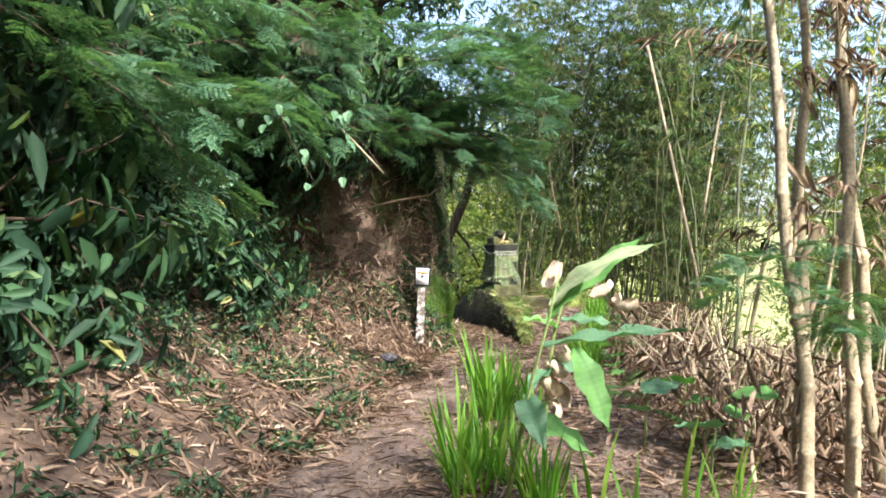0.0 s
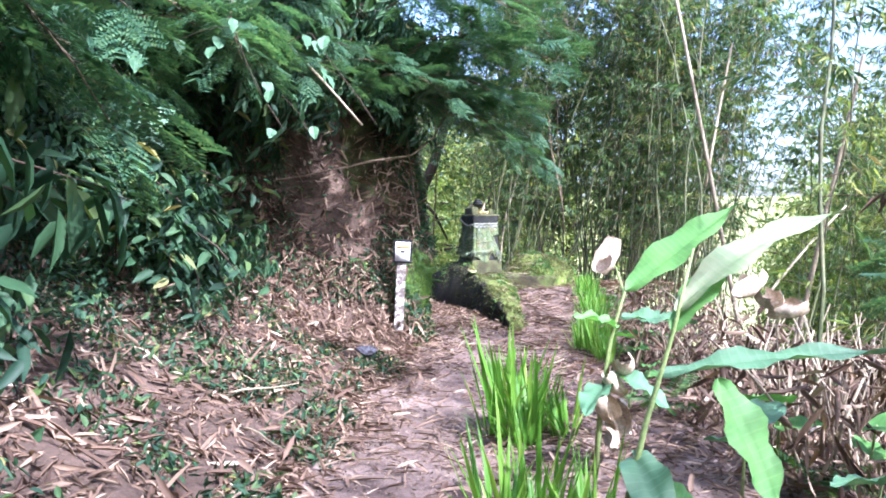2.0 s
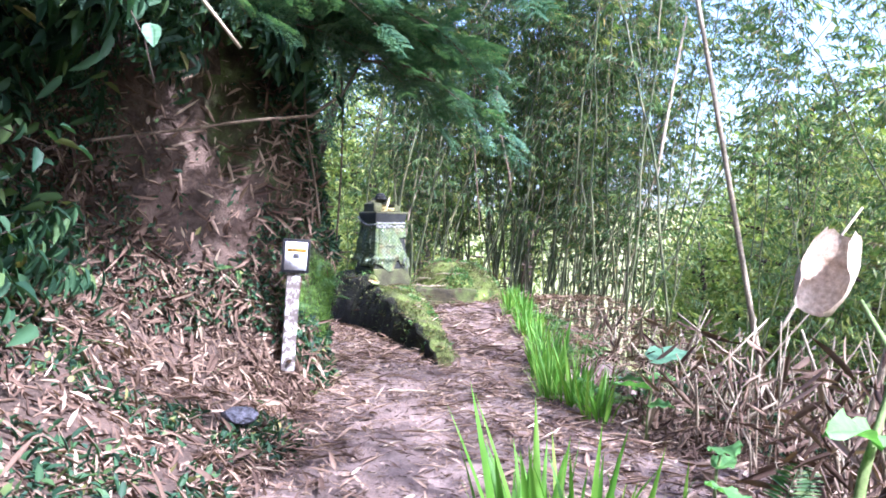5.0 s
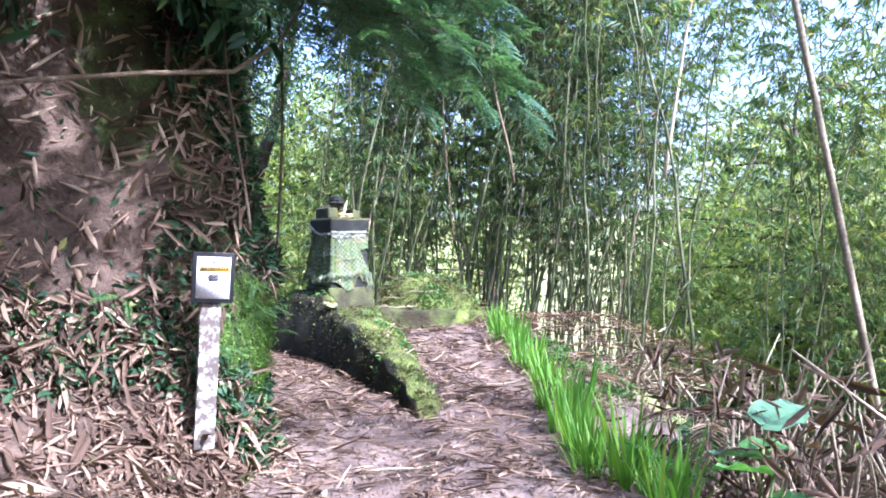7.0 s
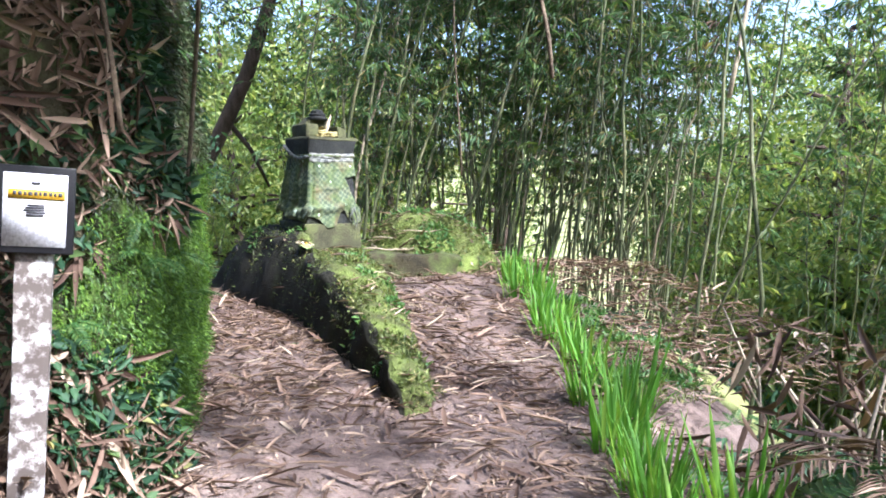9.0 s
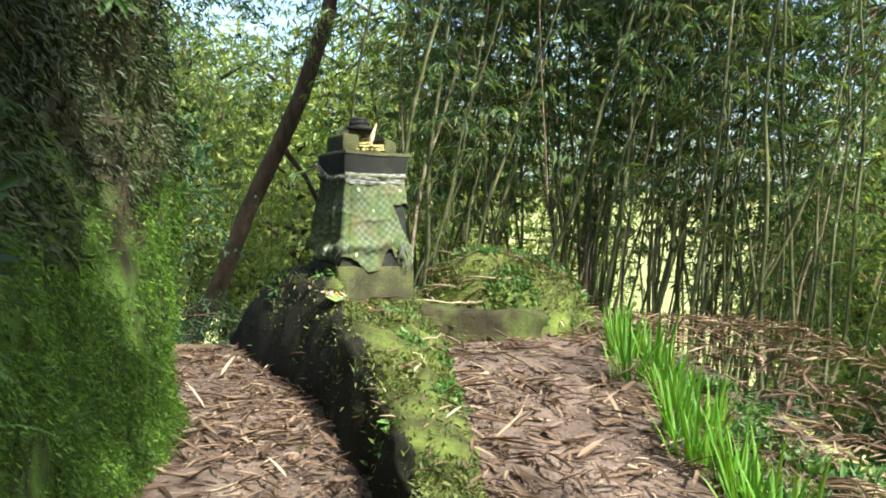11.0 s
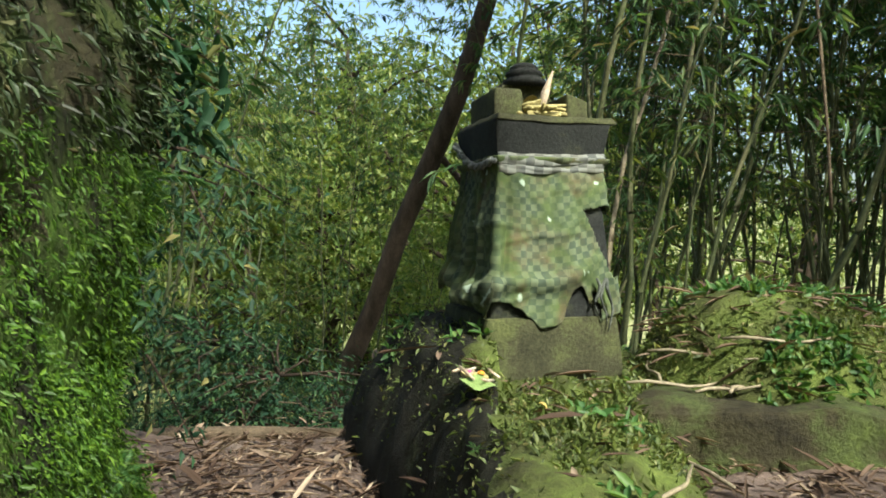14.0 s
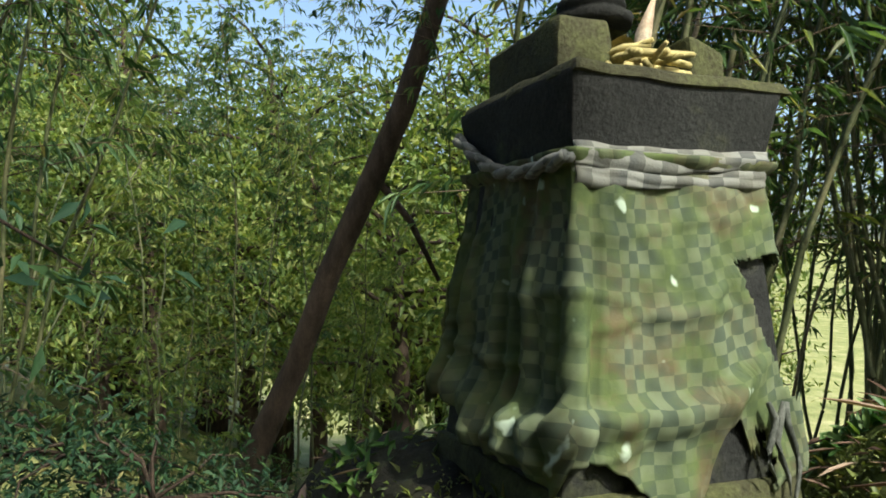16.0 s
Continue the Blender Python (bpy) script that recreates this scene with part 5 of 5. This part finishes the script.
def build_broad_plants():
    p = empty_at("broad_leaved_plant", Matrix.Translation((0.98, 7.6, 0)), "tall plant with large green leaves and a withered flower", "plant")
    part("stem", tube_bm([(0, 0, -0.05), (0.04, 0, 0.45), (0.1, -0.02, 0.9), (0.18, -0.04, 1.2), (0.16, 0.08, 1.36)], [0.02, 0.018, 0.015, 0.012, 0.007], 8), M_STALK, p)
    leaf_on(p, (1.17, 7.55, 1.22), (1.93, 7.5, 1.72), 1.0, 0.27, M_BROAD, 35, bow=0.03, fold=0.2)
    leaf_on(p, (1.14, 7.55, 1.05), (1.62, 7.5, 0.98), 1.0, 0.16, M_BLUE, 20, bow=0.05)
    leaf_on(p, (1.12, 7.55, 0.98), (0.82, 7.35, 1.12), 1.0, 0.13, M_BROAD, -20)
    leaf_on(p, (1.05, 7.58, 0.6), (0.8, 7.2, 0.55), 1.0, 0.2, M_BLUE, 10)
    leaf_on(p, (1.08, 7.58, 0.7), (1.45, 7.35, 0.5), 1.0, 0.18, M_BLUE, 10)
    crumple("withered_flower", 0.13, 3, M_WITHER, p, pose(0.12, 0.17, 1.44, 15, 20, 40), "papery withered flower head")
    for k in range(5):
        crumple("dead_leaf", 0.1 + 0.02 * (k % 3), 10 + k, M_WITHER, p, pose(0.12 + 0.07 * math.sin(k * 2.1), 0.05 * math.cos(k), 0.25 + 0.12 * k, 150 + 12 * k, 15 * k, 70 * k), "brown curled dead leaf")
    q = empty_at("broad_leaved_plant", Matrix.Translation((0.5, 5.6, 0)), "leaning plant with long drooping pale green leaves", "plant")
    part("stem", tube_bm([(0, 0, -0.05), (0.1, 0, 0.42), (0.2, 0, 0.85), (0.31, 0, 1.22), (0.39, 0, 1.55)], [0.016, 0.015, 0.012, 0.009, 0.004], 8), M_STALK, q)
    leaf_on(q, (0.82, 5.6, 1.3), (1.4, 5.55, 1.86), 1.0, 0.14, M_PALE, 40, bow=0.55, label="pale leaf with a dried edge")
    leaf_on(q, (0.8, 5.6, 1.22), (1.2, 5.75, 1.6), 1.0, 0.13, M_BROAD, 30, bow=0.15)
    leaf_on(q, (0.75, 5.6, 1.05), (1.65, 5.5, 1.12), 1.0, 0.14, M_BLUE, 15, bow=0.08)
    leaf_on(q, (0.95, 5.5, 1.05), (1.1, 5.35, 0.55), 1.0, 0.2, M_BROAD, 20, bow=0.05)
    leaf_on(q, (0.66, 5.58, 0.7), (0.72, 5.3, 0.5), 1.0, 0.18, M_BLUE, 15, heart=True)
    leaf_on(q, (0.64, 5.58, 0.6), (1.05, 5.4, 0.45), 1.0, 0.2, M_BROAD, 15)
    for k in range(3):
        crumple("dead_leaf", 0.08, 30 + k, M_WITHER, q, pose(0.66 + 0.08 * k, 0.1, 1.40 - 0.05 * k, 160, 60 + 20 * k, 70 * k), "brown curled dead leaf")
    for n, (x, y, h, sc, rot) in enumerate(((2.45, 11.5, 0.62, 1.0, 20), (2.3, 11.25, 0.42, 0.75, 160), (2.6, 11.9, 0.4, 0.7, -40), (1.75, 7.1, 0.5, 0.9, 30), (2.2, 7.6, 0.55, 1.0, 190), (2.4, 6.9, 0.6, 1.1, -70), (2.0, 6.2, 0.45, 0.9, 200), (1.6, 9.0, 0.3, 0.6, 100), (2.0, 9.8, 0.35, 0.7, 250))):
        t = empty_at("taro_plant", pose(x, y, float(ground_z(x, y))), "low plant with a broad heart-shaped green leaf", "plant", "taro plants")
        part("stem", tube_bm([(0, 0, -0.03), (0.02, 0.01, h * 0.6), (0.05, 0.0, h)], [0.012, 0.009, 0.006], 6), M_STALK, t)
        for k in range(2):
            o = new("leaf", broad_leaf(0.4 * sc * (1 - 0.3 * k), 0.27 * sc * (1 - 0.3 * k), 0.12, 0.2, True, 0.012, M_BROAD if n % 3 else M_BLUE, n))
            o.parent = t
            o.matrix_basis = pose(0.05 - 0.02 * k, 0, h * (1 - 0.3 * k), 15, -12, rot + 140 * k)


build_broad_plants()


M_SHEATH = mottled("culm_sheath", [(0.3, (0.16, 0.12, 0.08)), (0.5, (0.28, 0.22, 0.15)), (0.7, (0.42, 0.35, 0.26))], 8, 60, bump_d=0.006)


def build_sheaths():
    """Papery sheaths still clinging to the thick pale culms."""
    r = random.Random(61)
    culms = [o for o in scene.objects if o.name.startswith("bamboo") and o.children and "dry" in o["label"] and o.location.y < 7.1]
    for o in culms:
        for k in range(5):
            at = pose(r.uniform(-0.05, 0.05), r.uniform(-0.05, 0.05), 0.9 + 0.55 * k, r.uniform(150, 205), r.uniform(-30, 30), r.uniform(0, 360)) @ Matrix.Diagonal((0.35, 0.5, 1.5, 1))
            crumple("sheath", r.uniform(0.09, 0.14), k + 40, M_SHEATH, o, at, "papery pale sheath")


build_sheaths()


def build_climber():
    """A climbing vine with round dull leaves hanging from the top of the bank."""
    r = random.Random(71)
    leaf = broad_leaf(0.17, 0.14, 0.15, 0.15, True, 0.006, M_BLUE, 2)
    for n, (x0, y0, z0) in enumerate(((-1.9, 8.6, 3.1), (-1.3, 9.2, 3.2), (-2.6, 7.6, 2.9), (-1.9, 10.2, 3.0))):
        v = empty_at("climbing_vine", pose(x0, y0, z0), "hanging vine with round grey-green leaves on the bank", "vine", "climbing vines")
        pts = [Vector((0.75 * u + 0.08 * math.sin(6 * u + n), -0.2 * u, 0.15 * math.sin(3 * u) - 0.75 * u * u)) for u in np.linspace(-0.2, 1, 10)]
        part("stem", tube_bm(pts, [0.004] * 10, 5), M_BARK, v)
        for k in range(10):
            p = pts[r.randint(1, 9)] + Vector((r.gauss(0, 0.12), r.gauss(0, 0.12), r.gauss(0, 0.08)))
            o = new("leaf", leaf)
            o.parent = v
            o.matrix_basis = pose(p.x, p.y, p.z, r.uniform(-25, 25), r.uniform(35, 85), r.uniform(-110, 20)) @ Matrix.Scale(r.uniform(0.5, 0.85), 4)


build_climber()


# ---------------------------------------------------------------- small things
def build_edging():
    b = tube_bm([(-1.1, 19.72, -0.0), (-0.5, 19.76, 0.015), (0.05, 19.82, 0.01), (0.25, 19.85, 0.0)], [0.05, 0.055, 0.05, 0.045], 8)
    ob = part("log_edging", rough_up(b, 0.012, 5, 2), M_TWIG)
    tagged(ob, "grey wooden log laid across the path as a step", "log")


build_edging()


def build_sticks():
    r = random.Random(9)
    spots = [(1.85, 18.0, 0.36, 100, 0.7), (1.95, 18.3, 0.45, 20, 0.5), (2.2, 17.7, 0.36, -20, 0.6), (1.7, 17.5, 0.4, 60, 0.5), (0.3, 15.9, 0.03, 20, 0.5), (0.2, 17.0, 0.03, 70, 0.4), (0.9, 13.0, 0.03, 10, 0.6), (0.6, 11.6, 0.03, -30, 0.5), (-1.4, 8.8, 0.35, 30, 0.6), (-1.2, 7.6, 0.28, -50, 0.6), (2.0, 16.3, 0.28, 60, 0.8), (2.3, 15.2, 0.14, 10, 0.6), (1.9, 18.45, 0.66, 15, 0.45), (2.05, 18.6, 0.67, -25, 0.5), (2.2, 18.4, 0.66, 50, 0.4), (1.85, 18.7, 0.67, 80, 0.4), (2.35, 18.5, 0.69, -10, 0.45), (2.1, 18.35, 0.66, 5, 0.3)]
    for x, y, z, a, ln in spots:
        pts = [(ln * (u - 0.5), 0.03 * math.sin(u * 4 + a), 0.01 * math.sin(u * 7)) for u in np.linspace(0, 1, 6)]
        ob = part("fallen_stick", tube_bm(pts, [0.007, 0.0085, 0.008, 0.007, 0.006, 0.004], 6), M_CULM_DRY)
        ob.matrix_basis = pose(x, y, max(z, float(height_any(x, y)) + 0.02), 0, r.uniform(-4, 4), a)
        tagged(ob, "pale dry stick lying among fallen leaves", "stick", "fallen sticks")
    poles = [((5.55, 17.5, 2.4), (6.1, 17.6, 5.2), 0.028), ((4.0, 12.2, 0.0), (3.2, 12.6, 4.8), 0.03), ((3.9, 10.9, -0.2), (4.5, 10.5, 3.4), 0.03), ((4.4, 12.6, 0.6), (6.0, 13.4, 1.9), 0.02), ((-1.9, 10.4, 3.9), (-0.75, 11.2, 2.75), 0.018)]
    for a, b, rad in poles:
        a, b = Vector(a), Vector(b)
        pts = [a.lerp(b, u) + Vector((0, 0, 0.05 * math.sin(u * 3))) for u in np.linspace(0, 1, 9)]
        tagged(part("dead_bamboo_pole", tube_bm(pts, [rad * (1 - 0.04 * i) for i in range(9)], 7), M_CULM_DRY), "pale dead bamboo pole leaning in the thicket", "bamboo pole", "dead poles")


build_sticks()


def build_vines():
    r = random.Random(14)
    for x, y, z0, z1 in ((3.25, 20.4, 4.6, 1.5), (0.1, 14.1, 3.2, 1.2), (-0.2, 13.4, 3.0, 1.6), (1.9, 14.0, 3.2, 2.0)):
        pts = [(x + 0.06 * math.sin(3 * u + x * 9) + 0.05 * u, y + 0.05 * math.sin(5 * u), z0 + (z1 - z0) * u) for u in np.linspace(0, 1, 12)]
        tagged(part("hanging_vine", tube_bm(pts, [0.012] * 12, 5), M_TWIG), "thin woody vine hanging from the canopy", "vine", "hanging vines")
    pts = [(-1.9, 12.2, 2.2), (-1.2, 12.4, 2.35), (-0.7, 12.8, 2.5), (-0.2, 13.1, 2.6), (0.1, 13.3, 2.85), (0.35, 13.4, 3.3)]
    tagged(part("bare_root", tube_bm(pts, [0.012, 0.015, 0.016, 0.016, 0.014, 0.01], 6), M_TWIG), "bare root crossing the face of the bank", "root")


build_vines()

M_BASKET = plain("palm_leaf_offering", (0.55, 0.47, 0.2), 0.7, 0.4, 30)
M_GREENLEAF = plain("cut_leaf", (0.3, 0.42, 0.14), 0.6, 0.25, 15)
M_PETAL, M_PINK = plain("orange_petal", (0.8, 0.32, 0.03)), plain("pink_petal", (0.55, 0.1, 0.3))


def strips(n, size, seed):
    r = random.Random(seed)
    bm = bmesh.new()
    for _ in range(n):
        a, ln = r.uniform(0, 6.28), size * r.uniform(0.5, 1.1)
        x, y, z = r.gauss(0, size * 0.3), r.gauss(0, size * 0.3), abs(r.gauss(0.015, 0.015))
        pts = [(x + (u - 0.5) * ln * math.cos(a), y + (u - 0.5) * ln * math.sin(a), z + 0.03 * u * r.random()) for u in (0, 0.5, 1)]
        tube_bm(pts, [0.008, 0.011, 0.006], 4, bm)
    return bm


def build_offerings():
    top = SHRINE @ Matrix.Translation((-0.02, -0.14, 1.052))
    o = empty_at("offering", top, "dried yellow palm-leaf offering on top of the shrine", "offering")
    tagged(part("dried_weaving", strips(22, 0.2, 1), M_BASKET, o), kind="stuff")
    b = box_bm(0, 0, 0, 0.15, 0.12, 0.02, 0.004)
    part("tray", b, M_BASKET, o)
    ob = crumple("curl", 0.05, 4, M_BASKET, o, pose(-0.03, 0.04, 0.06, 60, 0, 20))
    part("sheath", tube_bm([(0.03, 0.05, 0), (0.06, 0.05, 0.12), (0.1, 0.06, 0.22)], [0.012, 0.02, 0.004], 5), M_WITHER, o, "dry brown upright sheath")
    z = float(ridge_z(np.array(1.02), np.array(18.1)))
    f = empty_at("ground_offering", pose(1.02, 18.1, z + 0.03, 6, 4, 20) @ Matrix.Scale(0.8, 4), "small palm-leaf tray with flowers on moss", "offering")
    part("tray", box_bm(0, 0.02, 0, 0.13, 0.1, 0.02, 0.004), M_BASKET, f)
    tagged(part("dried_weaving", strips(6, 0.14, 5), M_WITHER, f), kind="stuff")
    part("petal", box_bm(0.03, 0.02, 0.02, 0.04, 0.03, 0.02, 0.008, 0.6), M_PETAL, f, "orange petal")
    part("petal", box_bm(-0.03, 0.03, 0.02, 0.03, 0.03, 0.02, 0.008, 0.6), M_PINK, f, "pink petal")
    bm = bmesh.new()
    bmesh.ops.create_grid(bm, x_segments=4, y_segments=4, size=0.07)
    for v in bm.verts:
        v.co.z += 0.01 * math.sin(v.co.x * 40)
    g = part("cut_leaf", bm, M_GREENLEAF, f, "cut green leaf square")
    g.matrix_basis = pose(-0.02, -0.09, 0.01, 8, 0, 20)
    y = crumple("fallen_leaf", 0.035, 8, plain("yellow_leaf", (0.55, 0.4, 0.12)), None, pose(1.28, 17.95, float(ridge_z(np.array(1.28), np.array(17.95))) + 0.02, 80, 10, 0))
    tagged(y, "fallen yellow leaf lying on the mossy ridge", "leaf")


build_offerings()


def build_scrap():
    bm = bmesh.new()
    bmesh.ops.create_icosphere(bm, subdivisions=3, radius=0.13)
    for v in bm.verts:
        v.co.z = v.co.z * 0.4
        v.co *= 1 + 0.4 * noise.noise(v.co * 14)
    ob = part("crumpled_scrap", bm, mottled("grey_scrap", [(0.35, (0.012, 0.012, 0.016)), (0.6, (0.1, 0.1, 0.12))], 30, 90), smooth=False)
    ob.matrix_basis = pose(-0.72, 11.3, 0.24)
    tagged(ob, "crumpled dark grey scrap at the foot of the bank", "litter")


build_scrap()


# ---------------------------------------------------------------- dry undergrowth below the bamboo
def build_undergrowth():
    r = random.Random(51)
    bm = bmesh.new()
    for _ in range(420):
        y = r.uniform(7.2, 13.6)
        x = float(edge_x(y)) + 0.6 + 3.2 * r.random()
        z, ln = float(ground_z(x, y)), r.uniform(0.3, 1.3)
        dx, dy = r.gauss(0, 0.3) * ln, r.gauss(0, 0.3) * ln
        w = r.uniform(0.005, 0.016)
        tube_bm([(x, y, z - 0.03), (x + dx * 0.4, y + dy * 0.4, z + ln * 0.55), (x + dx, y + dy, z + ln * 0.95)], [w, w * 0.9, w * 0.5], 4, bm)
    ob = part("dry_stalks", bm, M_CULM_DRY)
    tagged(ob, "tangle of dry broken bamboo stalks below the thicket", "dry stalks", kind="stuff")
    n = 9000
    y = rng.uniform(6.5, 13.4, n)
    x = edge_x(y) + 0.4 + 3.4 * rng.random(n)
    h = rng.random(n) ** 2.2 * 0.95 * (patch(x, y, 1.1, 6) > -0.1)
    P = np.stack([x, y, ground_z(x, y) + 0.03 + h], -1)
    D = rng.normal(size=P.shape) + np.array([0, 0, -0.9])
    k = rng.random(n) ** 1.6
    me = leaf_mesh("dry_undergrowth", P, D, rng.normal(size=P.shape), 0.09 + 0.26 * k, 0.014 + 0.035 * k, M_DRY, fold=0.2, droop=0.15)
    tagged(new("dry_undergrowth", me), "hanging dry leaves heaped below the bamboo", "dry leaves", kind="stuff")


build_undergrowth()
